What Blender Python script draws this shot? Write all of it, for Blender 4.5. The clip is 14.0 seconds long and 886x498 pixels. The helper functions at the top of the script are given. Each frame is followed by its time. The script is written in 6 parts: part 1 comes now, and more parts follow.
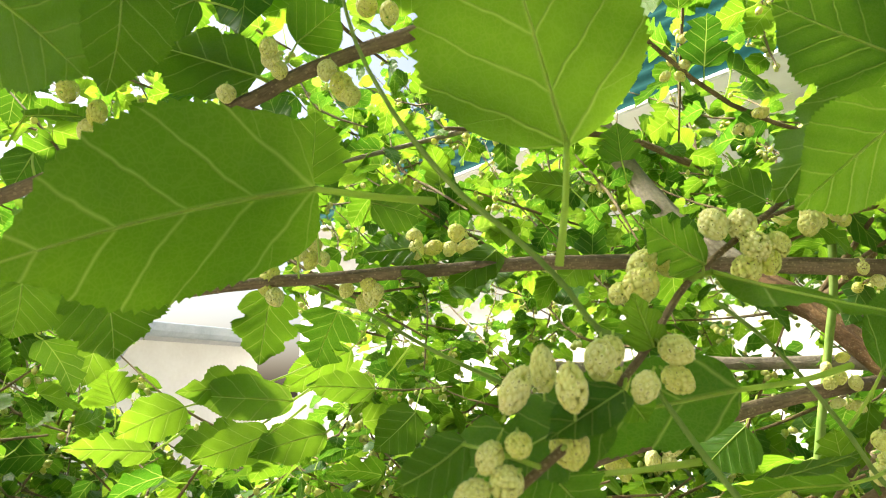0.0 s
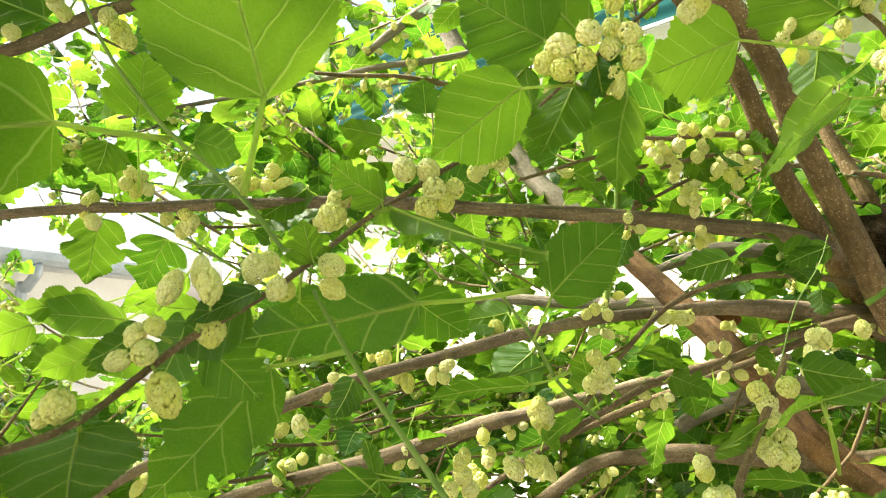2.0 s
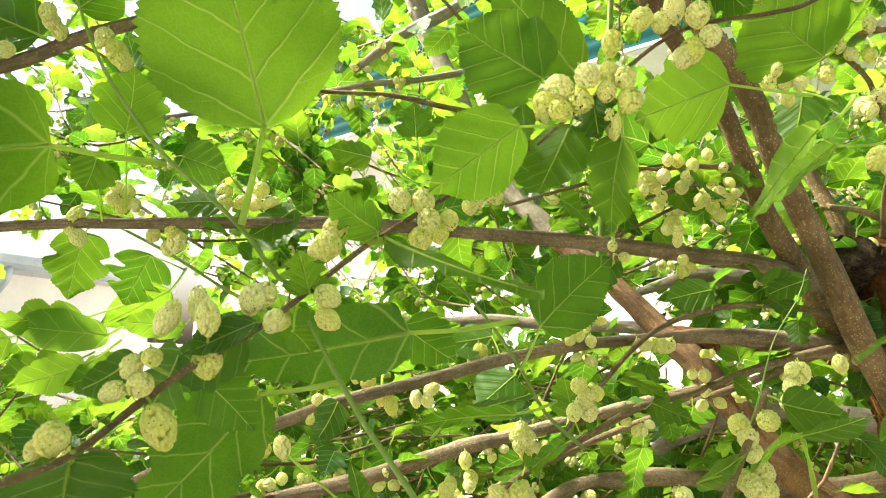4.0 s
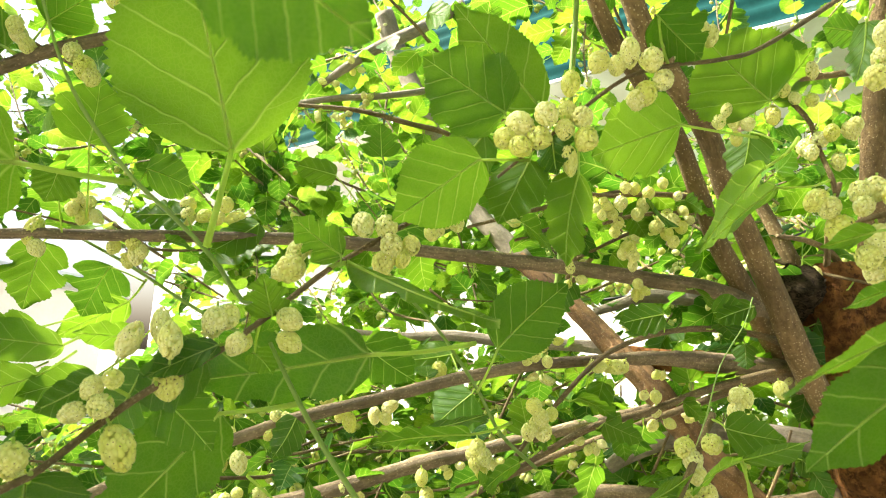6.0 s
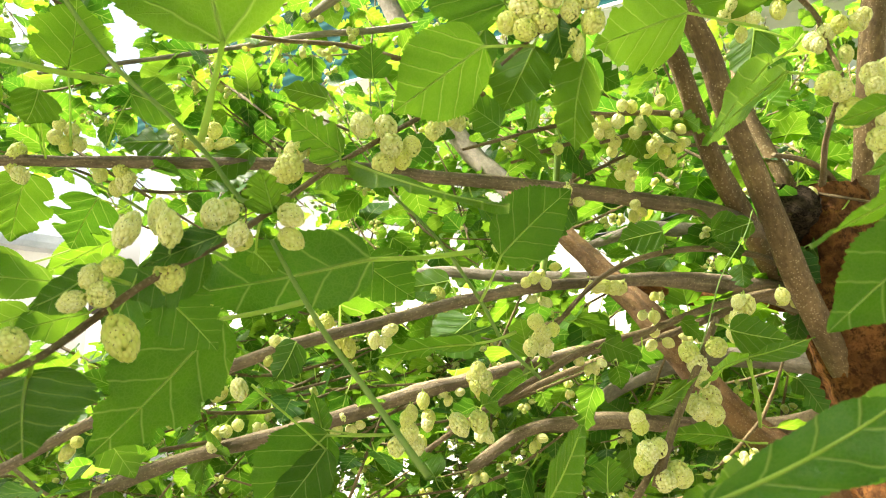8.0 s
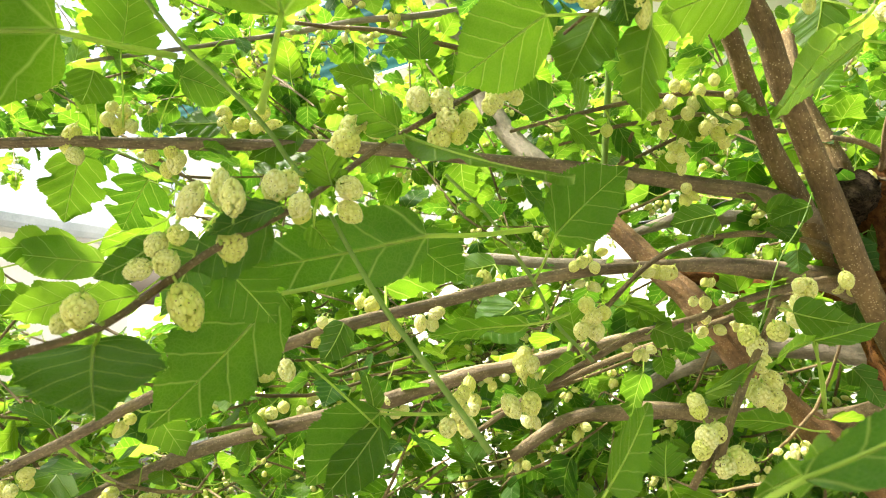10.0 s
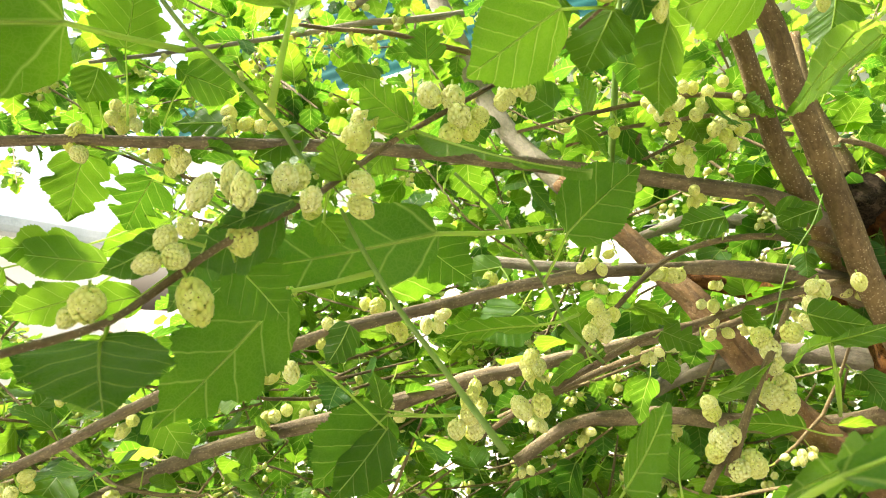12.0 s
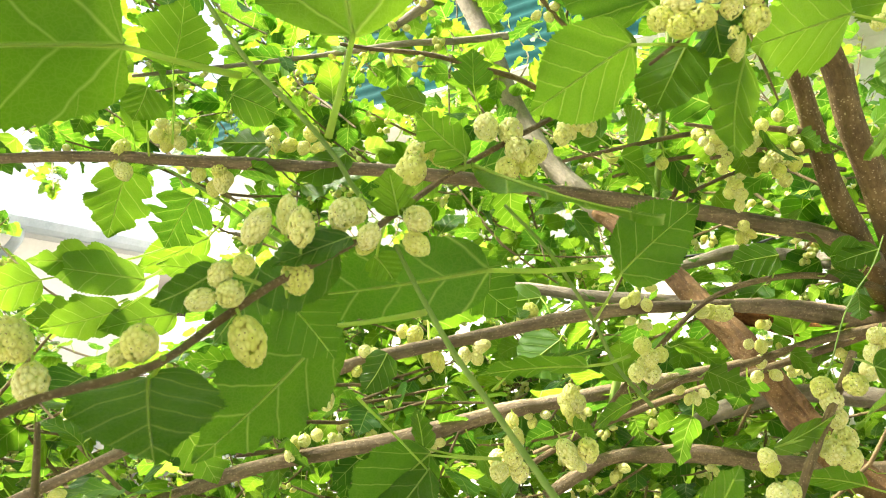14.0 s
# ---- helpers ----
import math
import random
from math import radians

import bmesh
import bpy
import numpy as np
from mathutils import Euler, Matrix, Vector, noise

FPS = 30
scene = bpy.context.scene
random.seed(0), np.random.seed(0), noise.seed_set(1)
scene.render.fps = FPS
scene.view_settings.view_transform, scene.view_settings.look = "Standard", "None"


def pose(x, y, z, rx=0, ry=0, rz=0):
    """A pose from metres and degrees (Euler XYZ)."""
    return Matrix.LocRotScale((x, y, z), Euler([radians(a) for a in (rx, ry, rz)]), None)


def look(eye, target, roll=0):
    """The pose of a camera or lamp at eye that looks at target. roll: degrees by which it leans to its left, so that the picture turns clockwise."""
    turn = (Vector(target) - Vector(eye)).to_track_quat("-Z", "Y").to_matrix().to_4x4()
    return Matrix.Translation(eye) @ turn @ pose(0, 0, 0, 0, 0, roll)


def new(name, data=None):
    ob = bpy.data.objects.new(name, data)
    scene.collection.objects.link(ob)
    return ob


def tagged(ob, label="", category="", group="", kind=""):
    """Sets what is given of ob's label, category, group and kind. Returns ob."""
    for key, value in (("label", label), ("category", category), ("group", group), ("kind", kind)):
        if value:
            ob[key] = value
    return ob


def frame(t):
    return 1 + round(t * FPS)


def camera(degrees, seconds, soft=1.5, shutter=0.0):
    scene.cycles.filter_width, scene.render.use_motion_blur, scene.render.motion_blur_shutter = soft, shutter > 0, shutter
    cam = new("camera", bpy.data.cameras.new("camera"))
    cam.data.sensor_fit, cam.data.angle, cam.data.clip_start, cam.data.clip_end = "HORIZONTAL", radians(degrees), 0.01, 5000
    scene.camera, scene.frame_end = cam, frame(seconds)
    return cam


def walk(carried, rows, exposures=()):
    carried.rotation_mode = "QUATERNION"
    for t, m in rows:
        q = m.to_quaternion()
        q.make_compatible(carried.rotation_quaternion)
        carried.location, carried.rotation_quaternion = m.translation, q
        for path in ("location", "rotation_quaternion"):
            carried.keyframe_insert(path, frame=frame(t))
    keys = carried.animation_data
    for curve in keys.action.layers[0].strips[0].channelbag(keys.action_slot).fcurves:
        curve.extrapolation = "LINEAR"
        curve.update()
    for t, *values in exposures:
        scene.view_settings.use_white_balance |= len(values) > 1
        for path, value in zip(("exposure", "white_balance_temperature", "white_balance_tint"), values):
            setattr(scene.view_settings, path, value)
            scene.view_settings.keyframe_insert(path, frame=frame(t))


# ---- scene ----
cam = camera(65.7, 14.0, soft=1.0)
cam.data.dof.use_dof, cam.data.dof.focus_distance, cam.data.dof.aperture_fstop = True, 0.78, 19.0
METRES, EYE, TILT, LEAN, TURN = 0.42, 1.6, 12.0, 0.0, 0.0
ROWS = [
    (0.0, 0.0, 0.0, 0.0, 0.0, 0.0, -0.0),
    (0.5, 0.1808, -0.0955, -0.0344, -0.44, -1.67, -0.13),
    (1.0, 0.2526, -0.1233, -0.0195, -1.33, -2.18, -0.52),
    (1.5, 0.3099, -0.1896, -0.011, -3.41, -3.03, -1.47),
    (2.0, 0.3366, -0.2199, -0.0082, -5.0, -4.38, -2.51),
    (2.5, 0.3564, -0.2188, -0.0039, -5.35, -4.58, -3.36),
    (3.0, 0.3413, -0.2208, 0.0218, -6.01, -3.91, -3.92),
    (5.5, 0.286, -0.232, 0.0247, -8.14, -2.77, -4.28),
    (6.0, 0.3032, -0.2579, 0.051, -9.79, -2.18, -5.77),
    (6.5, 0.3059, -0.2604, 0.0299, -11.51, -3.36, -7.08),
    (7.0, 0.3449, -0.2793, -0.0117, -13.0, -4.77, -6.72),
    (7.5, 0.3338, -0.2511, -0.0301, -12.72, -5.05, -5.6),
    (8.0, 0.2889, -0.2329, -0.0507, -10.99, -5.56, -4.38),
    (8.5, 0.2284, -0.2038, -0.0778, -8.91, -6.46, -2.97),
    (9.0, 0.2377, -0.2173, -0.0802, -8.52, -6.6, -3.49),
    (11.5, 0.261, -0.1946, -0.0934, -8.31, -5.9, -4.92),
    (12.0, 0.2395, -0.1925, -0.0996, -8.31, -5.84, -4.59),
    (12.5, 0.2283, -0.1902, -0.0888, -7.82, -5.54, -5.61),
    (13.0, 0.2358, -0.1868, -0.08, -7.44, -5.09, -6.82),
    (13.5, 0.2198, -0.1679, -0.0847, -6.85, -4.82, -6.63),
    (14.0, 0.1962, -0.1461, -0.0757, -6.18, -4.7, -6.38),
]
EXPOSURES = [(0.0, 2.2), (0.5, 2.2), (1.5, 2.37), (3.0, 2.52), (8.0, 2.58), (14.0, 2.72)]
walk(cam, [(t, pose(0, 0, EYE, TILT, LEAN, TURN) @ pose(METRES * x, METRES * y, METRES * z, 90 + pitch, roll, yaw)) for t, x, y, z, yaw, pitch, roll in ROWS], EXPOSURES)

# ---- light: hazy bright daylight from ahead and to the left, above the crown ----
SUN_WAY = Vector((-0.63, 0.22, 0.75)).normalized()
world = bpy.data.worlds.new("daylight")
scene.world = world
world.use_nodes = True
wn = world.node_tree.nodes
sky = wn.new("ShaderNodeTexSky")
sky.sky_type, sky.sun_disc = "NISHITA", False
sky.sun_elevation, sky.sun_rotation = math.asin(SUN_WAY.z), math.atan2(SUN_WAY.x, SUN_WAY.y)
sky.air_density, sky.dust_density, sky.ozone_density = 1.0, 6.0, 0.6
wn["Background"].inputs["Strength"].default_value = 0.065
world.node_tree.links.new(sky.outputs[0], wn["Background"].inputs["Color"])
sun = new("sun", bpy.data.lights.new("sun", "SUN"))
sun.data.energy, sun.data.angle, sun.data.color = 5.0, radians(11), (1.0, 0.95, 0.80)
sun.matrix_world = look(SUN_WAY * 30, (0, 0, 0))


# ---- materials ----
def shader(name):
    mat = bpy.data.materials.new(name)
    mat.use_nodes = True
    return mat, mat.node_tree.nodes, mat.node_tree.links


def mathn(nodes, links, op, a, b=None, c=None):
    n = nodes.new("ShaderNodeMath")
    n.operation = op
    for i, v in enumerate((a, b, c)):
        if v is None:
            continue
        if isinstance(v, (int, float)):
            n.inputs[i].default_value = v
        else:
            links.new(v, n.inputs[i])
    return n.outputs[0]


def noise_tex(nodes, links, scale, detail=4.0, rough=0.55, coords=None):
    n = nodes.new("ShaderNodeTexNoise")
    n.inputs["Scale"].default_value, n.inputs["Detail"].default_value, n.inputs["Roughness"].default_value = scale, detail, rough
    if coords is not None:
        links.new(coords, n.inputs["Vector"])
    return n.outputs["Fac"]


def ramp(nodes, links, fac, stops):
    n = nodes.new("ShaderNodeValToRGB")
    while len(n.color_ramp.elements) < len(stops):
        n.color_ramp.elements.new(0.5)
    for e, (p, col) in zip(n.color_ramp.elements, stops):
        e.position, e.color = p, (*col, 1)
    links.new(fac, n.inputs["Fac"])
    return n.outputs["Color"]


def mixc(nodes, links, fac, a, b, how="MIX"):
    n = nodes.new("ShaderNodeMix")
    n.data_type, n.blend_type = "RGBA", how
    for key, v in ((0, fac), (6, a), (7, b)):
        if isinstance(v, (int, float)):
            n.inputs[key].default_value = v
        elif isinstance(v, tuple):
            n.inputs[key].default_value = (*v, 1)
        else:
            links.new(v, n.inputs[key])
    return n.outputs[2]


def bump(nodes, links, height, strength, distance):
    n = nodes.new("ShaderNodeBump")
    n.inputs["Strength"].default_value, n.inputs["Distance"].default_value = strength, distance
    links.new(height, n.inputs["Height"])
    return n.outputs["Normal"]


def leaf_material(name, single):
    """Thin leaf: gloss and diffuse on top of light let through; veins from the blade's own coordinates."""
    mat, nodes, links = shader(name)
    bsdf = nodes["Principled BSDF"]
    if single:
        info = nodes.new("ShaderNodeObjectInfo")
        # object colour sets the leaf's tone, which also carries painted sun and shade
        leaf_tone = nodes.new("ShaderNodeSeparateColor")
        links.new(info.outputs["Color"], leaf_tone.inputs[0])
        rnd = mathn(nodes, links, "ADD", mathn(nodes, links, "MULTIPLY", info.outputs["Random"], 0.3), mathn(nodes, links, "MULTIPLY", leaf_tone.outputs[0], 0.7))
    else:
        rnd = nodes.new("ShaderNodeNewGeometry").outputs["Random Per Island"]
        rnd = mathn(nodes, links, "POWER", rnd, 1.35)
    uv = nodes.new("ShaderNodeUVMap").outputs["UV"]
    sep = nodes.new("ShaderNodeSeparateXYZ")
    links.new(uv, sep.inputs[0])
    ax = mathn(nodes, links, "ABSOLUTE", sep.outputs[0])
    y = sep.outputs[1]
    # wavering side veins run forward from the midrib
    wob = mathn(nodes, links, "MULTIPLY", mathn(nodes, links, "SUBTRACT", noise_tex(nodes, links, 7.0, 2.0, 0.5, uv), 0.5), 0.05)
    side = mathn(nodes, links, "MULTIPLY", mathn(nodes, links, "POWER", ax, 0.92), 0.82)
    q = mathn(nodes, links, "ADD", mathn(nodes, links, "SUBTRACT", y, side), wob)
    cell = mathn(nodes, links, "PINGPONG", mathn(nodes, links, "MULTIPLY", q, 4.7), 0.5)
    # outside the basal pair the veins branch off it towards the margin
    outer = mathn(nodes, links, "ADD", mathn(nodes, links, "MULTIPLY_ADD", ax, -0.25, y), wob)
    cell_out = mathn(nodes, links, "ADD", mathn(nodes, links, "PINGPONG", mathn(nodes, links, "MULTIPLY", outer, 8.5), 0.5), 0.018)
    is_out = mathn(nodes, links, "LESS_THAN", q, -0.012)
    cell = mathn(nodes, links, "ADD", mathn(nodes, links, "MULTIPLY", cell_out, is_out), mathn(nodes, links, "MULTIPLY", cell, mathn(nodes, links, "SUBTRACT", 1.0, is_out)))
    taper = mathn(nodes, links, "MULTIPLY_ADD", ax, -0.085, 0.068)
    sidev = mathn(nodes, links, "SMOOTH_MAX", mathn(nodes, links, "SUBTRACT", 1.0, mathn(nodes, links, "DIVIDE", cell, mathn(nodes, links, "MAXIMUM", taper, 0.022))), 0.0, 0.1)
    mid = mathn(nodes, links, "SUBTRACT", 1.0, mathn(nodes, links, "DIVIDE", ax, mathn(nodes, links, "MULTIPLY_ADD", y, -0.015, 0.020)))
    net = 0.0
    for scale, width, share in ((15.0, 0.05, 0.12), (46.0, 0.10, 0.12)):
        vor = nodes.new("ShaderNodeTexVoronoi")
        vor.feature = "DISTANCE_TO_EDGE"
        vor.inputs["Scale"].default_value = scale
        links.new(uv, vor.inputs["Vector"])
        line = mathn(nodes, links, "MULTIPLY", mathn(nodes, links, "SUBTRACT", 1.0, mathn(nodes, links, "DIVIDE", vor.outputs["Distance"], width)), share)
        net = mathn(nodes, links, "MAXIMUM", line, net)
    veins = mathn(nodes, links, "MAXIMUM", mathn(nodes, links, "MAXIMUM", mathn(nodes, links, "MULTIPLY", sidev, 0.72), mid), net)
    veins = mathn(nodes, links, "MINIMUM", veins, 1.0)
    blotch = noise_tex(nodes, links, 3.5, 5.0, 0.6, uv)
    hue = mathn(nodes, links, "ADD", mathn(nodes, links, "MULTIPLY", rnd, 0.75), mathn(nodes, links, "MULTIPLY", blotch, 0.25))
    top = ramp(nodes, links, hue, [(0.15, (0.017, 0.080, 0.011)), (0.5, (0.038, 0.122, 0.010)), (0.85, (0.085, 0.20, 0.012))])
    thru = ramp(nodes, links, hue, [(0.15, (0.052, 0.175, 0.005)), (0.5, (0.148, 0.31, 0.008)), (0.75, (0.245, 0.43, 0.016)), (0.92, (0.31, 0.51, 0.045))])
    topv = mixc(nodes, links, mathn(nodes, links, "MULTIPLY", veins, 0.62), top, (0.34, 0.44, 0.11))
    thruv = mixc(nodes, links, mathn(nodes, links, "MULTIPLY", veins, 0.68), thru, (0.58, 0.68, 0.15))
    links.new(topv, bsdf.inputs["Base Color"])
    links.new(mathn(nodes, links, "MULTIPLY_ADD", blotch, 0.25, 0.27), bsdf.inputs["Roughness"])
    bsdf.inputs["Specular IOR Level"].default_value = 0.42
    bsdf.inputs["IOR"].default_value = 1.4
    relief = mathn(nodes, links, "ADD", mathn(nodes, links, "MULTIPLY", veins, -0.6), mathn(nodes, links, "MULTIPLY", mathn(nodes, links, "SINE", mathn(nodes, links, "MULTIPLY", q, 29.5)), 0.25))
    nrm = bump(nodes, links, relief, 0.55, 0.0018)
    links.new(nrm, bsdf.inputs["Normal"])
    tl = nodes.new("ShaderNodeBsdfTranslucent")
    links.new(thruv, tl.inputs["Color"])
    links.new(nrm, tl.inputs["Normal"])
    mix = nodes.new("ShaderNodeMixShader")
    mix.inputs[0].default_value = 0.58
    links.new(bsdf.outputs[0], mix.inputs[1])
    links.new(tl.outputs[0], mix.inputs[2])
    links.new(mix.outputs[0], nodes["Material Output"].inputs["Surface"])
    return mat


def bark_material(name, dark, light, dots, fine=1.0, rough=0.85, relief=0.5, stretch_by=(7.0, 26.0), flaky=0.0):
    mat, nodes, links = shader(name)
    bsdf = nodes["Principled BSDF"]
    co = nodes.new("ShaderNodeTexCoord").outputs["Object"]
    uv = nodes.new("ShaderNodeUVMap").outputs["UV"]
    big = noise_tex(nodes, links, 14.0, 5.0, 0.6, co)
    small = noise_tex(nodes, links, 160.0 * fine, 4.0, 0.65, co)
    stretch = nodes.new("ShaderNodeMapping")
    stretch.inputs["Scale"].default_value = (*stretch_by, 1.0)
    links.new(uv, stretch.inputs["Vector"])
    streak = noise_tex(nodes, links, 2.4, 6.0, 0.65, stretch.outputs[0])
    tone = mathn(nodes, links, "ADD", mathn(nodes, links, "MULTIPLY", big, 0.45), mathn(nodes, links, "ADD", mathn(nodes, links, "MULTIPLY", streak, 0.35), mathn(nodes, links, "MULTIPLY", small, 0.2)))
    mean = tuple(0.5 * p + 0.38 * q for p, q in zip(dark, light))
    col = ramp(nodes, links, tone, [(0.36, dark), (0.47, mean), (0.53, tuple(0.75 * v for v in light)), (0.63, light)])
    vor = nodes.new("ShaderNodeTexVoronoi")
    vor.inputs["Scale"].default_value = 235.0 * fine
    links.new(co, vor.inputs["Vector"])
    speck = mathn(nodes, links, "MULTIPLY", mathn(nodes, links, "LESS_THAN", vor.outputs["Distance"], mathn(nodes, links, "MULTIPLY_ADD", big, 0.56, -0.05)), dots)
    col = mixc(nodes, links, speck, col, (0.46, 0.35, 0.20))
    if flaky:
        # weathered plates: torn flecks of two sizes, the deep ones almost black
        fleck = noise_tex(nodes, links, flaky, 9.0, 0.78, co)
        torn = noise_tex(nodes, links, flaky * 0.3, 6.0, 0.7, co)
        col = mixc(nodes, links, ramp(nodes, links, fleck, [(0.42, (0.0, 0.0, 0.0)), (0.52, (1.0, 1.0, 1.0))]), dark, col)
        col = mixc(nodes, links, ramp(nodes, links, torn, [(0.33, (0.7, 0.7, 0.7)), (0.43, (0.0, 0.0, 0.0))]), col, tuple(v * 0.6 for v in dark))
        streak = mathn(nodes, links, "ADD", mathn(nodes, links, "MULTIPLY", fleck, 2.2), mathn(nodes, links, "MULTIPLY", torn, 2.5))
        bsdf.inputs["Specular IOR Level"].default_value = 0.15
    links.new(col, bsdf.inputs["Base Color"])
    bsdf.inputs["Roughness"].default_value = rough
    h = mathn(nodes, links, "ADD", mathn(nodes, links, "ADD", mathn(nodes, links, "MULTIPLY", streak, 1.0), mathn(nodes, links, "MULTIPLY", small, 0.35)), mathn(nodes, links, "MULTIPLY", speck, 0.3))
    links.new(bump(nodes, links, h, relief, 0.006), bsdf.inputs["Normal"])
    return mat


def berry_material(name, single):
    """Cream-green drupelets parted by grooves; the dried styles on them are brown specks."""
    mat, nodes, links = shader(name)
    bsdf = nodes["Principled BSDF"]
    rnd = nodes.new("ShaderNodeObjectInfo").outputs["Random"] if single else nodes.new("ShaderNodeNewGeometry").outputs["Random Per Island"]
    sep = nodes.new("ShaderNodeSeparateXYZ")
    links.new(nodes.new("ShaderNodeUVMap").outputs["UV"], sep.inputs[0])
    near = sep.outputs[0]
    tone = mathn(nodes, links, "ADD", mathn(nodes, links, "MULTIPLY", rnd, 0.7), mathn(nodes, links, "MULTIPLY", sep.outputs[1], 0.3))
    col = ramp(nodes, links, tone, [(0.05, (0.68, 0.72, 0.13)), (0.4, (0.81, 0.81, 0.29)), (0.95, (0.89, 0.87, 0.47))])
    groove = mathn(nodes, links, "MULTIPLY", mathn(nodes, links, "POWER", mathn(nodes, links, "MINIMUM", near, 1.0), 3.0), 0.5)
    col = mixc(nodes, links, groove, col, (0.62, 0.59, 0.12))
    col = mixc(nodes, links, mathn(nodes, links, "GREATER_THAN", near, 5.0), col, (0.13, 0.07, 0.02))
    links.new(col, bsdf.inputs["Base Color"])
    bsdf.inputs["Roughness"].default_value = 0.4
    bsdf.inputs["Subsurface Weight"].default_value = 0.2
    bsdf.inputs["Subsurface Radius"].default_value = (0.003, 0.002, 0.001)
    bsdf.inputs["Subsurface Scale"].default_value = 1.0
    clear_flesh = nodes.new("ShaderNodeBsdfTranslucent")
    links.new(col, clear_flesh.inputs["Color"])
    mix = nodes.new("ShaderNodeMixShader")
    mix.inputs[0].default_value = 0.22
    links.new(bsdf.outputs[0], mix.inputs[1])
    links.new(clear_flesh.outputs[0], mix.inputs[2])
    links.new(mix.outputs[0], nodes["Material Output"].inputs["Surface"])
    return mat


def stalk_material(name, a, b, clear_share):
    mat, nodes, links = shader(name)
    bsdf = nodes["Principled BSDF"]
    co = nodes.new("ShaderNodeTexCoord").outputs["Object"]
    n = noise_tex(nodes, links, 60.0, 4.0, 0.6, co)
    links.new(ramp(nodes, links, n, [(0.3, a), (0.7, b)]), bsdf.inputs["Base Color"])
    bsdf.inputs["Roughness"].default_value = 0.5
    bsdf.inputs["Subsurface Weight"].default_value = 0.2
    bsdf.inputs["Subsurface Radius"].default_value = (0.003, 0.004, 0.001)
    bsdf.inputs["Subsurface Scale"].default_value = 1.0
    links.new(bump(nodes, links, n, 0.15, 0.002), bsdf.inputs["Normal"])
    tl = nodes.new("ShaderNodeBsdfTranslucent")
    tl.inputs["Color"].default_value = (*b, 1)
    mix = nodes.new("ShaderNodeMixShader")
    mix.inputs[0].default_value = clear_share
    links.new(bsdf.outputs[0], mix.inputs[1])
    links.new(tl.outputs[0], mix.inputs[2])
    links.new(mix.outputs[0], nodes["Material Output"].inputs["Surface"])
    return mat


def plain_material(name, a, b, scale, rough, relief=0.2, metal=0.0, gloss=0.5):
    mat, nodes, links = shader(name)
    bsdf = nodes["Principled BSDF"]
    co = nodes.new("ShaderNodeTexCoord").outputs["Object"]
    n = noise_tex(nodes, links, scale, 6.0, 0.65, co)
    f = noise_tex(nodes, links, scale * 14, 4.0, 0.6, co)
    tone = mathn(nodes, links, "ADD", mathn(nodes, links, "MULTIPLY", n, 0.7), mathn(nodes, links, "MULTIPLY", f, 0.3))
    links.new(ramp(nodes, links, tone, [(0.35, a), (0.65, b)]), bsdf.inputs["Base Color"])
    bsdf.inputs["Roughness"].default_value, bsdf.inputs["Metallic"].default_value = rough, metal
    bsdf.inputs["Specular IOR Level"].default_value = gloss
    links.new(bump(nodes, links, tone, relief, 0.01), bsdf.inputs["Normal"])
    return mat


LEAF, LEAVES = leaf_material("leaf", True), leaf_material("leaves", False)
STALK = stalk_material("leaf_stalk", (0.36, 0.54, 0.10), (0.55, 0.68, 0.18), 0.68)
SHOOT = stalk_material("green_shoot", (0.16, 0.27, 0.045), (0.28, 0.40, 0.09), 0.3)
BERRY, BERRIES = berry_material("berry", True), berry_material("berries", False)
TWIG = bark_material("twig_bark", (0.075, 0.048, 0.018), (0.28, 0.195, 0.085), 0.5, 1.6, 0.75, 0.7)
BRANCH = bark_material("branch_bark", (0.11, 0.078, 0.042), (0.35, 0.26, 0.155), 0.6, 1.0, 0.85, 0.9)
GREY = bark_material("grey_bark", (0.17, 0.14, 0.10), (0.40, 0.34, 0.27), 0.35, 1.0, 0.85, 0.8)
STEM = bark_material("stem_bark", (0.090, 0.055, 0.022), (0.30, 0.195, 0.085), 0.95, 1.0, 0.85, 0.9)
TRUNK = bark_material("trunk_bark", (0.085, 0.034, 0.012), (0.42, 0.18, 0.052), 0.05, 0.5, 0.97, 1.0, (9.0, 24.0), 85.0)
LIMB = bark_material("limb_bark", (0.080, 0.042, 0.016), (0.29, 0.16, 0.066), 0.4, 1.2, 0.9, 0.9, (5.0, 22.0))
CUT = bark_material("cut_wood", (0.022, 0.015, 0.009), (0.20, 0.14, 0.085), 0.0, 0.5, 0.97, 1.0, (8.0, 70.0), 120.0)
TEAL = plain_material("teal_metal", (0.002, 0.024, 0.023), (0.004, 0.045, 0.042), 3.0, 0.9, 0.05, 0.0, 0.05)
WHITE = plain_material("white_wall", (0.72, 0.70, 0.66), (0.84, 0.83, 0.80), 2.0, 0.9, 0.15)
CONCRETE = plain_material("concrete", (0.18, 0.165, 0.14), (0.27, 0.25, 0.215), 1.3, 0.95, 0.25)
ZINC = plain_material("zinc", (0.30, 0.35, 0.38), (0.46, 0.51, 0.54), 5.0, 0.5, 0.05, 0.35)
RUBBER = plain_material("black_cable", (0.01, 0.012, 0.012), (0.03, 0.03, 0.03), 30.0, 0.5, 0.05)
TIMBER = plain_material("brown_timber", (0.20, 0.085, 0.04), (0.42, 0.21, 0.11), 9.0, 0.85, 0.5)
FILL_WALL = plain_material("pale_fill_wall", (0.38, 0.35, 0.30), (0.50, 0.47, 0.41), 2.0, 0.9, 0.3)
LEAFTILE = plain_material("roof_sheet", (0.35, 0.36, 0.36), (0.5, 0.5, 0.5), 2.0, 0.7, 0.1)


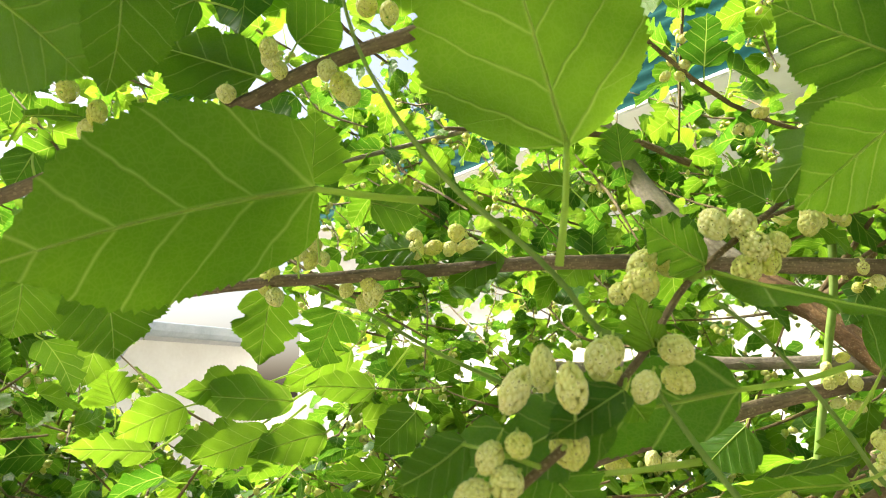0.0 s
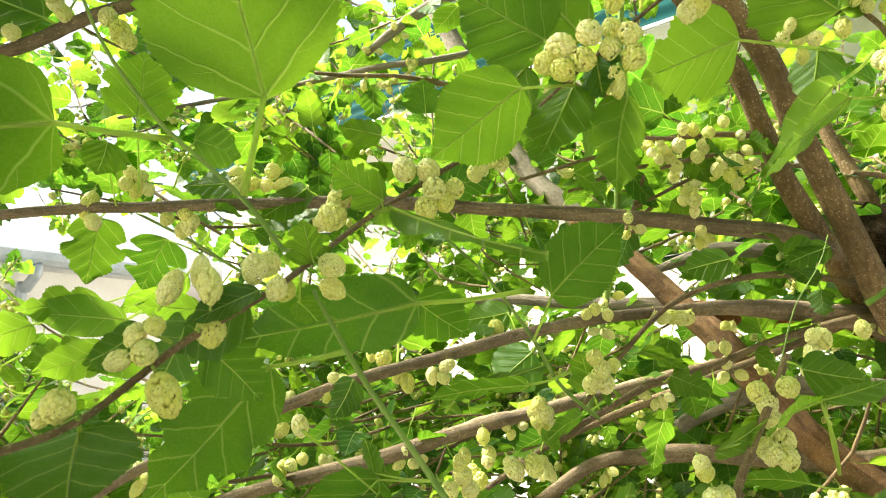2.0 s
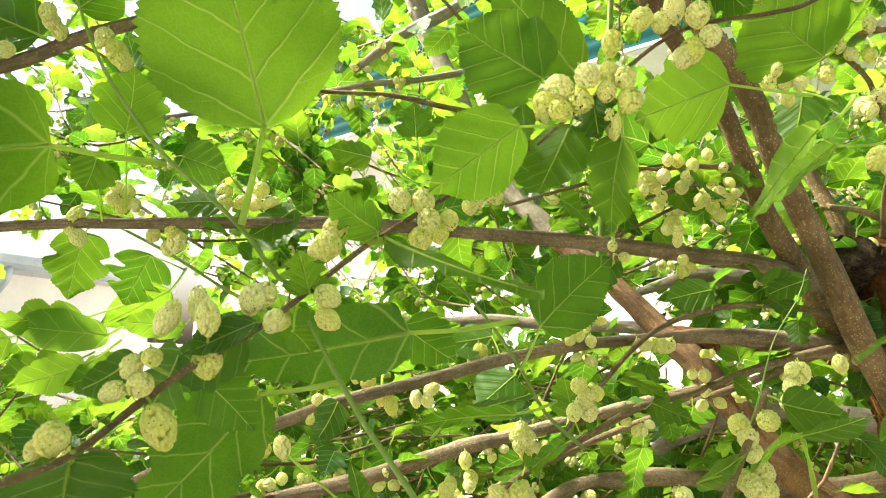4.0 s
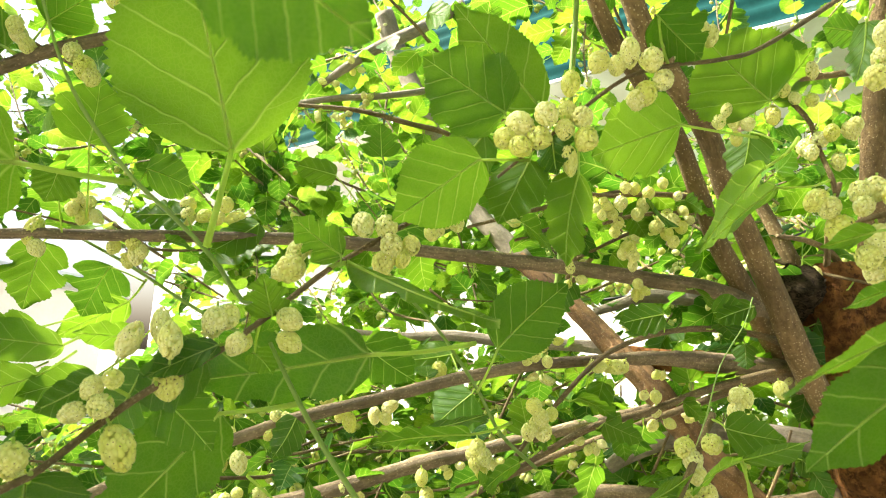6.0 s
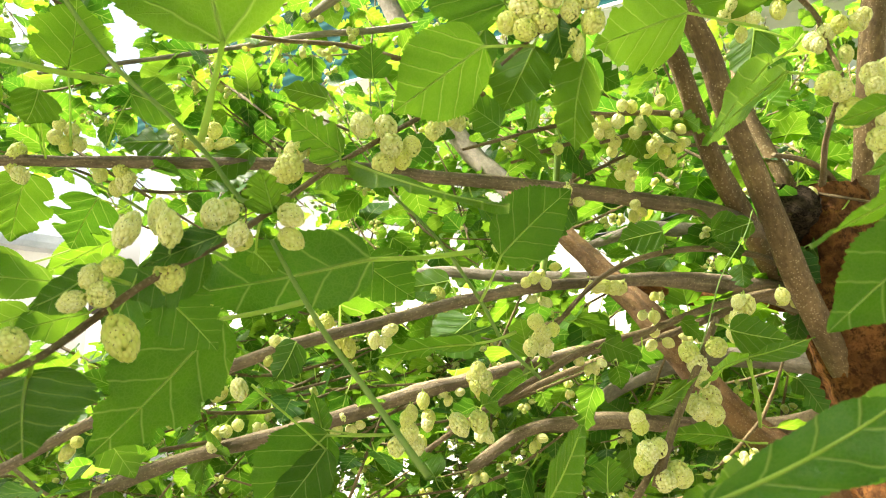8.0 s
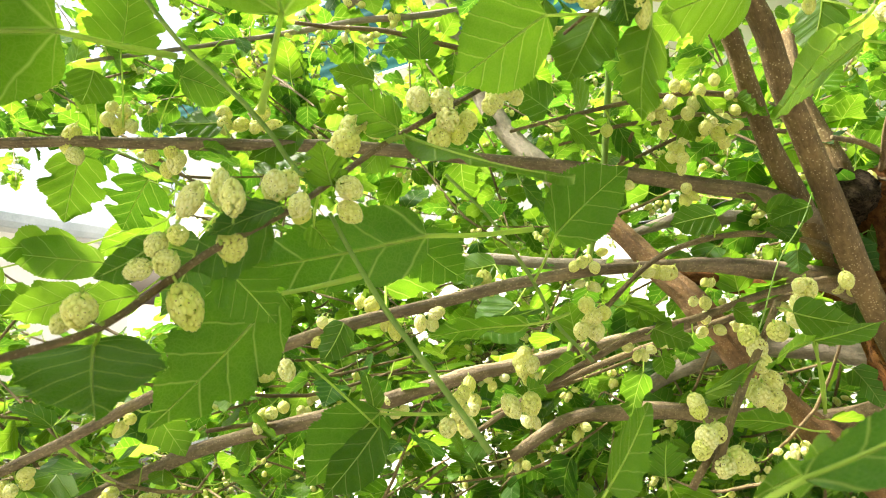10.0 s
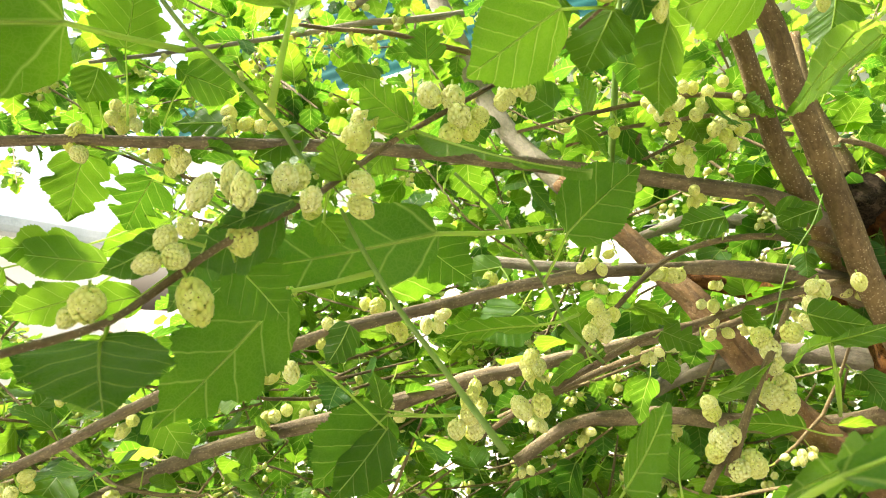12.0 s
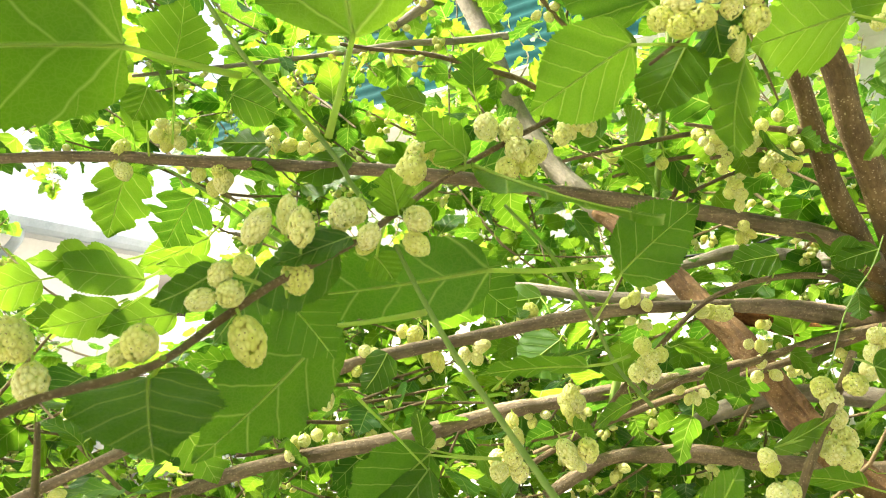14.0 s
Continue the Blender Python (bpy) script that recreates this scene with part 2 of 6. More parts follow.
# ---- mesh builders ----
def mesh_from(name, verts, faces, mats, index=None, uvs=None, smooth=True):
    me = bpy.data.meshes.new(name)
    if isinstance(faces, np.ndarray):
        v = np.asarray(verts, dtype=np.float32)
        me.vertices.add(len(v))
        me.vertices.foreach_set("co", v.ravel())
        me.loops.add(faces.size)
        me.loops.foreach_set("vertex_index", faces.astype(np.int32).ravel())
        me.polygons.add(len(faces))
        me.polygons.foreach_set("loop_start", np.arange(0, faces.size, faces.shape[1], dtype=np.int32))
        me.update(calc_edges=True)
    else:
        me.from_pydata([tuple(map(float, v)) for v in verts], [], [tuple(map(int, f)) for f in faces])
    for m in mats:
        me.materials.append(m)
    if index is not None:
        me.polygons.foreach_set("material_index", np.asarray(index, dtype=np.int32))
    if uvs is not None:
        layer = me.uv_layers.new(name="UVMap")
        loops = np.empty(len(me.loops), dtype=np.int32)
        me.loops.foreach_get("vertex_index", loops)
        layer.data.foreach_set("uv", np.asarray(uvs, dtype=np.float32)[loops].ravel())
    me.polygons.foreach_set("use_smooth", np.full(len(me.polygons), smooth))
    me.update()
    return me


def spline(points, step):
    """Catmull-Rom through rows of any width, with a row about every step metres."""
    p = np.asarray(points, dtype=float)
    if len(p) == 2:
        p = np.array([p[0], p[0] * 0.67 + p[1] * 0.33, p[0] * 0.33 + p[1] * 0.67, p[1]])
    q = np.vstack([2 * p[0] - p[1], p, 2 * p[-1] - p[-2]])
    out = []
    for i in range(1, len(q) - 2):
        n = max(2, int(np.linalg.norm(q[i + 1, :3] - q[i, :3]) / step))
        for k in range(n):
            t = k / n
            a, b, c, d = q[i - 1], q[i], q[i + 1], q[i + 2]
            out.append(0.5 * (2 * b + (c - a) * t + (2 * a - 5 * b + 4 * c - d) * t * t + (3 * b - 3 * c + d - a) * t ** 3))
    out.append(p[-1])
    return np.array(out)


def tube(points, sides=10, step=0.012, rough=0.0, seed=0, caps=True):
    """Verts, faces and uv of a round limb along rows of x, y, z, radius; rough: knots and swellings as a share of the radius."""
    path = spline(points, step)
    rng = np.random.default_rng(seed)
    n = len(path)
    tang = np.gradient(path[:, :3], axis=0)
    tang /= np.linalg.norm(tang, axis=1)[:, None] + 1e-12
    side = np.cross(tang[0], (0.13, 0.21, 0.97))
    side /= np.linalg.norm(side)
    verts, uvs, faces = [], [], []
    run, ang = 0.0, np.arange(sides) * 2 * np.pi / sides
    ph = rng.random(8) * 6.28
    for i in range(n):
        side = side - tang[i] * side.dot(tang[i])
        side /= np.linalg.norm(side)
        up = np.cross(tang[i], side)
        if i:
            run += np.linalg.norm(path[i, :3] - path[i - 1, :3])
        r = max(path[i, 3], 0.0004)
        k = run / max(r, 0.004)
        swell = 1 + rough * (0.5 * np.sin(k * 0.55 + ph[0]) + 0.35 * np.sin(k * 1.27 + ph[1]))
        lump = rough * (0.45 * np.sin(2 * ang + k * 0.33 + ph[2]) + 0.4 * np.sin(3 * ang - k * 0.71 + ph[3]) + 0.3 * np.sin(5 * ang + k * 1.1 + ph[4]))
        rr = r * (swell + lump)
        verts.extend(path[i, :3] + np.outer(np.cos(ang) * rr, side) + np.outer(np.sin(ang) * rr, up))
        uvs.extend(np.stack([ang / 6.2832, np.full(sides, run)], 1))
    for i in range(n - 1):
        for j in range(sides):
            a, b = i * sides + j, i * sides + (j + 1) % sides
            faces.append((a, b, b + sides, a + sides))
    if caps:
        faces.append(tuple(reversed(range(sides))))
        faces.append(tuple(range((n - 1) * sides, n * sides)))
    return verts, faces, uvs


def blade(rng, length, width, rows, cols, lobes=0.0, fold=0.15, droop=0.2, wave=0.02, heart=None):
    """A mulberry leaf: heart-shaped base, toothed edge; lobes: depth of the bays. Base at 0, tip along y, upper side to z."""
    s = np.linspace(0, 1, rows + 1)
    half = s ** 0.66 * (1 - s) ** 0.90 * (1 - 0.3 * np.exp(-((s - 0.9) / 0.09) ** 2))
    half = half / half.max() * width / 2
    left, right = np.ones_like(s), np.ones_like(s)
    if lobes > 0:
        for side in (left, right):
            for at in (0.42 + rng.uniform(-0.06, 0.06), 0.66 + rng.uniform(-0.05, 0.05)):
                side -= lobes * rng.uniform(0.7, 1.1) * np.exp(-((s - at) / (0.055 if rows > 20 else 0.075)) ** 2)
    tooth = np.where(np.arange(rows + 1) % 2 == 1, 1.0, 0.0) * np.sqrt(np.clip(s * (1 - s) * 4, 0, 1))
    u = np.linspace(-1, 1, 2 * cols + 1)
    verts, uvs = np.zeros((rows + 1, 2 * cols + 1, 3)), np.zeros((rows + 1, 2 * cols + 1, 2))
    skew, bay_depth, ph = rng.uniform(-0.06, 0.06), rng.uniform(0.02, 0.085), rng.uniform(0, 6.28, 6)
    heart = bay_depth if heart is None else heart
    tooth = tooth * rng.uniform(0.55, 1.25, rows + 1)
    for j, uu in enumerate(u):
        a = abs(uu)
        bay = 1 + ((right if uu > 0 else left) - 1) * a ** 1.5
        edge = 1 + (tooth * (0.065 if rows > 20 else 0.13) if a > 0.999 else 0)
        x = half * uu * bay * edge
        y = s * length - heart * length * a ** 1.8 * np.sin(np.pi * np.clip(s / 0.24, 0, 1)) + (tooth * 0.012 * length if a > 0.999 else 0)
        x = x + skew * length * np.sin(s * np.pi) * 0.6
        z = fold * np.abs(x) * (1 - 0.5 * s) + wave * length * (np.sin(s * 9 + ph[0] + uu * 1.5) * a + 0.6 * np.sin(s * 17 + ph[1] - uu * 3) * a * a)
        z = z - wave * 0.35 * length * np.cos((s - 0.82 * np.abs(x) / length) * 29.5) * a * (1 - a * 0.3) * 0.25
        th = droop * s * 1.3
        yy, zz = y * np.cos(th) + z * np.sin(th), z * np.cos(th) - y * np.sin(th) * 0.8
        verts[:, j] = np.stack([x, yy, zz], 1)
        uvs[:, j] = np.stack([(x - skew * length * np.sin(s * np.pi) * 0.6) / length, y / length], 1)
    c = 2 * cols + 1
    i, j = np.meshgrid(np.arange(rows), np.arange(2 * cols), indexing="ij")
    a = (i * c + j).ravel()
    return verts.reshape(-1, 3), np.stack([a, a + 1, a + c + 1, a + c], 1), uvs.reshape(-1, 2)


def basis(at, along, up):
    """The pose with y along a way and z as near to up as may be."""
    y = Vector(along).normalized()
    x = y.cross(Vector(up)).normalized()
    m = Matrix((x, y, x.cross(y))).transposed().to_4x4()
    m.translation = at
    return m


ROOT = Vector((1.220, 0.905, 0.0))
tree = tagged(new("mulberry_tree"), "pollarded white mulberry tree heavy with pale unripe fruit", "tree")
tree.location = ROOT


def part(name, me, parent, label=""):
    ob = new(name, me)
    ob.parent = parent
    if parent is tree:
        ob.matrix_parent_inverse = Matrix.Translation(-ROOT)
    if label:
        ob["label"] = label
    return ob


COUNT = [0]
OPEN_WOOD = []
TWIGS = []


def limb(name, points, mat, label="", sides=12, rough=0.1, bears=0.0, scaly=0.0, bare=False):
    """A branch of the tree through rows of x, y, z, radius; bears: how many leafy nodes a metre it carries besides the listed ones."""
    COUNT[0] += 1
    v, f, uv = tube(points, sides, 0.010, rough, COUNT[0])
    if scaly:
        for k, p in enumerate(v):
            q = Vector(p)
            v[k] = p + np.array(noise.noise_vector(q * 22)) * scaly + np.array(noise.noise_vector(q * 70)) * scaly * 0.6
    ob = part(name, mesh_from(name, v, f, [mat], None, uv), tree, label)
    if bare:
        OPEN_WOOD.append(points)
    if bears:
        TWIGS.append((ob, points, bears))
    return ob


def leaf(branch, base, tip, up, width, lobes=0.0, stalk=None, fold=0.12, droop=0.12, wave=0.02, leaf_tone=0.4, heart=None):
    """One leaf with its stalk, as its own object under the branch that bears it."""
    COUNT[0] += 1
    rng = np.random.default_rng(COUNT[0])
    m = basis(Vector(base), Vector(tip) - Vector(base), up)
    length = (Vector(tip) - Vector(base)).length
    v, f, uv = blade(rng, length, width, 56, 5, lobes, fold, droop, wave, heart)
    verts, faces, uvs, index = list(v), list(f), list(uv), [0] * len(f)
    rib = [(*(v[k * 11 + 5] - (0, 0, 0.0003)), 0.0008 * (1 - k / 58) * max(length / 0.11, 0.6) + 0.0002) for k in range(0, 52, 6)]
    pieces = [tube(rib, 5, 0.02, 0.0, 0, False)]
    if stalk:
        a = m.inverted() @ Vector(stalk)
        mid = a * 0.5 + Vector((0, 0, -0.05 * a.length))
        r = 0.0015 * min(max(length / 0.11, 0.6), 1.3)
        pieces.append(tube([(0, 0.002, 0, r * 0.9), (*mid, r), (*a, r * 1.25)], 6, 0.012, 0.0, 0, True))
    for pv, pf, _ in pieces:
        o = len(verts)
        verts.extend(pv)
        faces.extend(tuple(k + o for k in q) for q in pf)
        uvs.extend([(0.0, 0.0)] * len(pv))
        index.extend([1] * len(pf))
    ob = part("leaf", mesh_from("leaf", verts, faces, [LEAF, STALK], index, uvs), branch)
    ob.matrix_basis = m
    ob.color = (leaf_tone, leaf_tone, leaf_tone, 1)
    return ob


def berry_mesh(seed, n, sides, rings, specks):
    """A mulberry of unit length and width: n drupelets packed round an egg, some with a brown speck. uv: 0 at a drupelet's top to 1.2 in the groove, tone."""
    rng = np.random.default_rng(seed)
    k = np.arange(n) + 0.5
    phi, th = np.arccos(1 - 2 * k / n), np.pi * (1 + 5 ** 0.5) * k
    c = np.stack([np.cos(th) * np.sin(phi), np.sin(th) * np.sin(phi), np.cos(phi)], 1) + rng.normal(0, 0.07, (n, 3))
    c /= np.linalg.norm(c, axis=1)[:, None]
    size = 2.42 / math.sqrt(n)
    verts, faces, uvs = [], [], []
    marked = set(rng.permutation(n)[:specks].tolist())
    for m in range(n):
        a = np.cross(c[m], (0.2, 0.3, 0.9))
        a /= np.linalg.norm(a)
        b, w, tone, o = np.cross(c[m], a), size * rng.uniform(0.92, 1.08), rng.random(), len(verts)
        core = c[m] * (1.0 - w) * rng.uniform(0.97, 1.03)
        ang = np.arange(sides) * 2 * np.pi / sides + rng.random()
        spread = np.cos(ang)[:, None] * a + np.sin(ang)[:, None] * b
        for r in range(rings):
            el = 0.5 + r / rings * (math.pi / 2 - 0.5)
            verts.extend(core + spread * w * math.cos(el) + c[m] * w * math.sin(el))
            uvs.extend([(1.2 * (1 - r / rings), tone)] * sides)
        verts.append(core + c[m] * w)
        uvs.append((0.0, tone))
        top = o + rings * sides
        for r in range(rings - 1):
            for q in range(sides):
                x, y = o + r * sides + q, o + r * sides + (q + 1) % sides
                faces += [(x, y, y + sides), (x, y + sides, x + sides)]
        faces += [(top - sides + q, top - sides + (q + 1) % sides, top) for q in range(sides)]
        if m in marked:
            o, e = len(verts), w * rng.uniform(0.12, 0.24)
            verts.extend(core + c[m] * w * 1.03 + np.stack([a, b * 0.7, -a, -b * 0.7]) * e)
            uvs.extend([(9.0, tone)] * 4)
            faces += [(o, o + 1, o + 2), (o, o + 2, o + 3)]
    p = np.array(verts) * 0.5
    t = np.clip(p[:, 2:3] * 2, -1, 1)
    p[:, :2] *= (1 - 0.16 * t ** 2 + 0.08 * t)
    return p, faces, np.array(uvs)


BERRY_MESHES = []
for seed in range(5):
    p, f, uv = berry_mesh(seed, 96, 7, 2, 62)
    sv, sf, _ = tube([(0, 0, 0.42, 0.06), (0.02, 0.01, 0.52, 0.05), (0.04, 0.0, 0.62, 0.055)], 6, 0.1)
    o = len(p)
    BERRY_MESHES.append(mesh_from("berry", list(p) + list(sv), list(f) + [tuple(k + o for k in q) for q in sf], [BERRY, STALK], [0] * len(f) + [1] * len(sf), list(uv) + [(0.5, 0.5)] * len(sv)))


def berry(branch, at, way, length, width):
    """One berry with its upper end along way."""
    COUNT[0] += 1
    ob = part("berry", BERRY_MESHES[COUNT[0] % len(BERRY_MESHES)], branch)
    z = Vector(way).normalized()
    m = z.to_track_quat("Z", "Y").to_matrix().to_4x4() @ pose(0, 0, 0, 0, 0, COUNT[0] * 47 % 360)
    m.translation = at
    ob.matrix_basis = m @ Matrix.Diagonal((width, width, length, 1))
    return ob


# ---- trunk, stems and branches ----
trunk = limb("trunk", [(0.889, 0.815, 1.778, 0.0660), (0.897, 0.809, 1.726, 0.0700), (0.927, 0.803, 1.631, 0.0780), (0.983, 0.804, 1.512, 0.0920), (1.056, 0.823, 1.381, 0.1050), (1.200, 0.905, 0.750, 0.1150), (1.220, 0.905, 0.300, 0.1300), (1.220, 0.905, -0.050, 0.1700)], TRUNK, "rough orange-brown trunk with a dark sawn top", 56, 0.12, 0, 0.010, bare=True)
stem_a = limb("stem", [(0.400, 0.543, 2.084, 0.0124), (0.443, 0.563, 2.030, 0.0127), (0.472, 0.574, 1.986, 0.0129), (0.515, 0.583, 1.935, 0.0131), (0.563, 0.600, 1.890, 0.0133), (0.600, 0.621, 1.834, 0.0140), (0.654, 0.650, 1.774, 0.0148), (0.715, 0.687, 1.711, 0.0161), (0.778, 0.726, 1.642, 0.0175), (0.852, 0.763, 1.567, 0.0193), (0.929, 0.808, 1.501, 0.0213)], STEM, "upright stem with pale pores", 16, 0.05, 0, 0, bare=True)
stem_b = limb("stem", [(0.385, 0.603, 2.120, 0.0095), (0.441, 0.626, 2.027, 0.0103), (0.498, 0.644, 1.964, 0.0105), (0.556, 0.661, 1.908, 0.0111), (0.598, 0.682, 1.848, 0.0120), (0.648, 0.712, 1.783, 0.0134), (0.719, 0.748, 1.716, 0.0148), (0.799, 0.793, 1.643, 0.0158), (0.909, 0.844, 1.564, 0.0176)], STEM, "upright stem with pale pores", 16, 0.05, 0, 0, bare=True)
stem_c = limb("stem", [(0.888, 0.661, 2.257, 0.0149), (0.886, 0.679, 2.142, 0.0156), (0.888, 0.692, 2.052, 0.0163), (0.891, 0.709, 1.938, 0.0170), (0.913, 0.743, 1.820, 0.0174), (0.945, 0.791, 1.725, 0.0189), (0.962, 0.822, 1.639, 0.0192)], STEM, "upright stem with pale pores", 14, 0.05, 0, 0, bare=True)
stem_d = limb("stem", [(1.031, 0.770, 2.158, 0.0157), (1.018, 0.786, 2.065, 0.0166), (1.009, 0.803, 1.972, 0.0175), (0.982, 0.808, 1.838, 0.0181), (0.964, 0.823, 1.765, 0.0181)], GREY, "", 12, 0.05, 0, 0)
stem_e = limb("stem", [(0.788, 0.873, 2.019, 0.0095), (0.794, 0.855, 1.927, 0.0101), (0.821, 0.840, 1.852, 0.0109), (0.841, 0.823, 1.797, 0.0116), (0.858, 0.826, 1.754, 0.0116)], STEM, "", 10, 0.06, 0, 0, bare=True)
stem_f = limb("twig", [(0.736, 0.711, 1.802, 0.0035), (0.795, 0.729, 1.804, 0.0040), (0.856, 0.758, 1.798, 0.0050), (0.898, 0.783, 1.780, 0.0061)], TWIG, "", 8, 0.08, 0, 0)
stem_g = limb("twig", [(0.776, 0.641, 1.863, 0.0033), (0.802, 0.693, 1.823, 0.0039), (0.839, 0.743, 1.786, 0.0049), (0.874, 0.791, 1.761, 0.0061)], TWIG, "", 8, 0.08, 0, 0)
limb_o = limb("limb", [(0.489, 1.105, 1.801, 0.0155), (0.535, 1.070, 1.760, 0.0170), (0.585, 1.036, 1.706, 0.0190), (0.632, 1.014, 1.654, 0.0215), (0.676, 0.981, 1.604, 0.0225), (0.731, 0.959, 1.534, 0.0232), (0.787, 0.937, 1.462, 0.0244), (0.856, 0.921, 1.400, 0.0265), (0.949, 0.891, 1.331, 0.0312), (1.029, 0.886, 1.256, 0.0371)], LIMB, "orange-brown limb slanting up from the trunk", 24, 0.1, 0, 0.003, bare=True)
limb_p = limb("limb", [(1.144, 0.896, 1.711, 0.0227), (1.038, 0.869, 1.625, 0.0253), (0.954, 0.860, 1.530, 0.0272)], LIMB, "", 14, 0.1, 0, 0)
branch_a = limb("branch", [(-0.429, 0.680, 1.665, 0.0049), (-0.273, 0.663, 1.694, 0.0053), (-0.172, 0.660, 1.707, 0.0057), (-0.123, 0.670, 1.712, 0.0061), (-0.060, 0.681, 1.719, 0.0067), (0.015, 0.690, 1.726, 0.0068), (0.088, 0.694, 1.732, 0.0073), (0.186, 0.704, 1.736, 0.0079), (0.270, 0.712, 1.735, 0.0081), (0.365, 0.712, 1.734, 0.0086), (0.464, 0.712, 1.731, 0.0095), (0.563, 0.718, 1.726, 0.0104), (0.641, 0.722, 1.722, 0.0113), (0.728, 0.748, 1.705, 0.0130), (0.819, 0.794, 1.679, 0.0153)], BRANCH, "long bare horizontal branch", 12, 0.05, 9, 0)
branch_b = limb("branch", [(-0.307, 0.665, 1.320, 0.0049), (-0.154, 0.661, 1.404, 0.0054), (-0.073, 0.667, 1.451, 0.0060), (0.007, 0.676, 1.486, 0.0065), (0.089, 0.679, 1.521, 0.0071), (0.147, 0.685, 1.540, 0.0072), (0.222, 0.691, 1.561, 0.0072), (0.302, 0.702, 1.585, 0.0074), (0.392, 0.700, 1.606, 0.0073), (0.467, 0.703, 1.616, 0.0071), (0.569, 0.721, 1.626, 0.0096), (0.678, 0.750, 1.626, 0.0141), (0.781, 0.780, 1.621, 0.0173), (0.874, 0.814, 1.606, 0.0199)], BRANCH, "long horizontal branch", 12, 0.06, 8, 0)
branch_c = limb("branch", [(-0.390, 0.909, 1.190, 0.0084), (-0.153, 0.881, 1.312, 0.0092), (-0.038, 0.869, 1.366, 0.0094), (0.071, 0.862, 1.398, 0.0100), (0.141, 0.844, 1.419, 0.0104), (0.212, 0.835, 1.443, 0.0105), (0.284, 0.826, 1.469, 0.0102), (0.354, 0.830, 1.485, 0.0097), (0.411, 0.836, 1.500, 0.0091), (0.501, 0.855, 1.521, 0.0091), (0.639, 0.883, 1.552, 0.0096)], BRANCH, "speckled branch", 12, 0.08, 7, 0)
branch_d = limb("twig", [(0.344, 0.691, 1.456, 0.0023), (0.380, 0.686, 1.513, 0.0027), (0.417, 0.681, 1.562, 0.0030), (0.460, 0.685, 1.608, 0.0031), (0.500, 0.693, 1.635, 0.0035), (0.556, 0.699, 1.656, 0.0036), (0.623, 0.704, 1.667, 0.0041), (0.720, 0.735, 1.667, 0.0047), (0.793, 0.772, 1.659, 0.0058)], TWIG, "thin arching twig", 8, 0.05, 8, 0)
branch_e = limb("twig", [(0.268, 0.693, 1.415, 0.0029), (0.343, 0.690, 1.467, 0.0036), (0.416, 0.689, 1.510, 0.0041), (0.468, 0.694, 1.537, 0.0045), (0.548, 0.705, 1.559, 0.0047), (0.631, 0.713, 1.589, 0.0052), (0.726, 0.742, 1.612, 0.0059), (0.804, 0.774, 1.627, 0.0066)], TWIG, "", 8, 0.06, 9, 0)
branch_f = limb("twig", [(0.303, 0.745, 1.431, 0.0031), (0.392, 0.740, 1.475, 0.0039), (0.459, 0.742, 1.504, 0.0043), (0.554, 0.748, 1.538, 0.0045), (0.641, 0.756, 1.569, 0.0050), (0.773, 0.783, 1.615, 0.0062)], TWIG, "", 8, 0.06, 8, 0)
branch_g = limb("limb", [(0.691, 1.138, 1.432, 0.0128), (0.718, 1.118, 1.457, 0.0149), (0.757, 1.085, 1.484, 0.0157), (0.806, 1.051, 1.505, 0.0160), (0.857, 1.007, 1.518, 0.0161), (0.920, 0.952, 1.518, 0.0175), (0.971, 0.880, 1.510, 0.0184)], GREY, "thick sawn-off limb", 14, 0.08, 0, 0)
branch_h = limb("limb", [(0.176, 1.235, 1.652, 0.0082), (0.271, 1.195, 1.646, 0.0091), (0.381, 1.150, 1.655, 0.0100), (0.469, 1.111, 1.649, 0.0104), (0.574, 1.068, 1.649, 0.0112), (0.647, 1.012, 1.646, 0.0128)], GREY, "pale smooth limb", 12, 0.06, 6, 0)
branch_i = limb("limb", [(0.628, 1.016, 1.641, 0.0099), (0.687, 0.984, 1.634, 0.0175), (0.753, 0.950, 1.628, 0.0201), (0.811, 0.908, 1.624, 0.0214), (0.873, 0.864, 1.618, 0.0226)], TRUNK, "dark rough limb", 22, 0.16, 0, 0.003)
branch_j = limb("limb", [(0.681, 1.199, 1.725, 0.0081), (0.726, 1.166, 1.744, 0.0114), (0.775, 1.143, 1.760, 0.0135), (0.848, 1.117, 1.758, 0.0140), (0.902, 1.086, 1.752, 0.0143), (0.943, 0.988, 1.727, 0.0154)], GREY, "pale smooth limb", 12, 0.06, 4, 0)
branch_k = limb("branch", [(0.399, 1.009, 1.327, 0.0091), (0.487, 1.002, 1.388, 0.0111), (0.578, 1.012, 1.401, 0.0133), (0.675, 1.022, 1.405, 0.0146), (0.801, 1.016, 1.397, 0.0158), (0.912, 0.940, 1.407, 0.0180), (0.964, 0.872, 1.440, 0.0181)], BRANCH, "", 12, 0.08, 6, 0)
branch_l = limb("twig", [(0.495, 0.769, 1.759, 0.0031), (0.489, 0.803, 1.743, 0.0040), (0.514, 0.924, 1.733, 0.0059), (0.464, 0.719, 1.786, 0.0026)], TWIG, "", 8, 0.06, 3, 0)
branch_m = limb("twig", [(0.420, 0.642, 1.811, 0.0020), (0.475, 0.661, 1.818, 0.0028), (0.532, 0.668, 1.828, 0.0036), (0.592, 0.675, 1.832, 0.0044)], TWIG, "", 8, 0.05, 12, 0)
branch_n = limb("twig", [(0.461, 0.659, 1.781, 0.0021), (0.514, 0.676, 1.801, 0.0029), (0.565, 0.684, 1.810, 0.0033), (0.599, 0.686, 1.815, 0.0037)], TWIG, "", 8, 0.05, 12, 0)
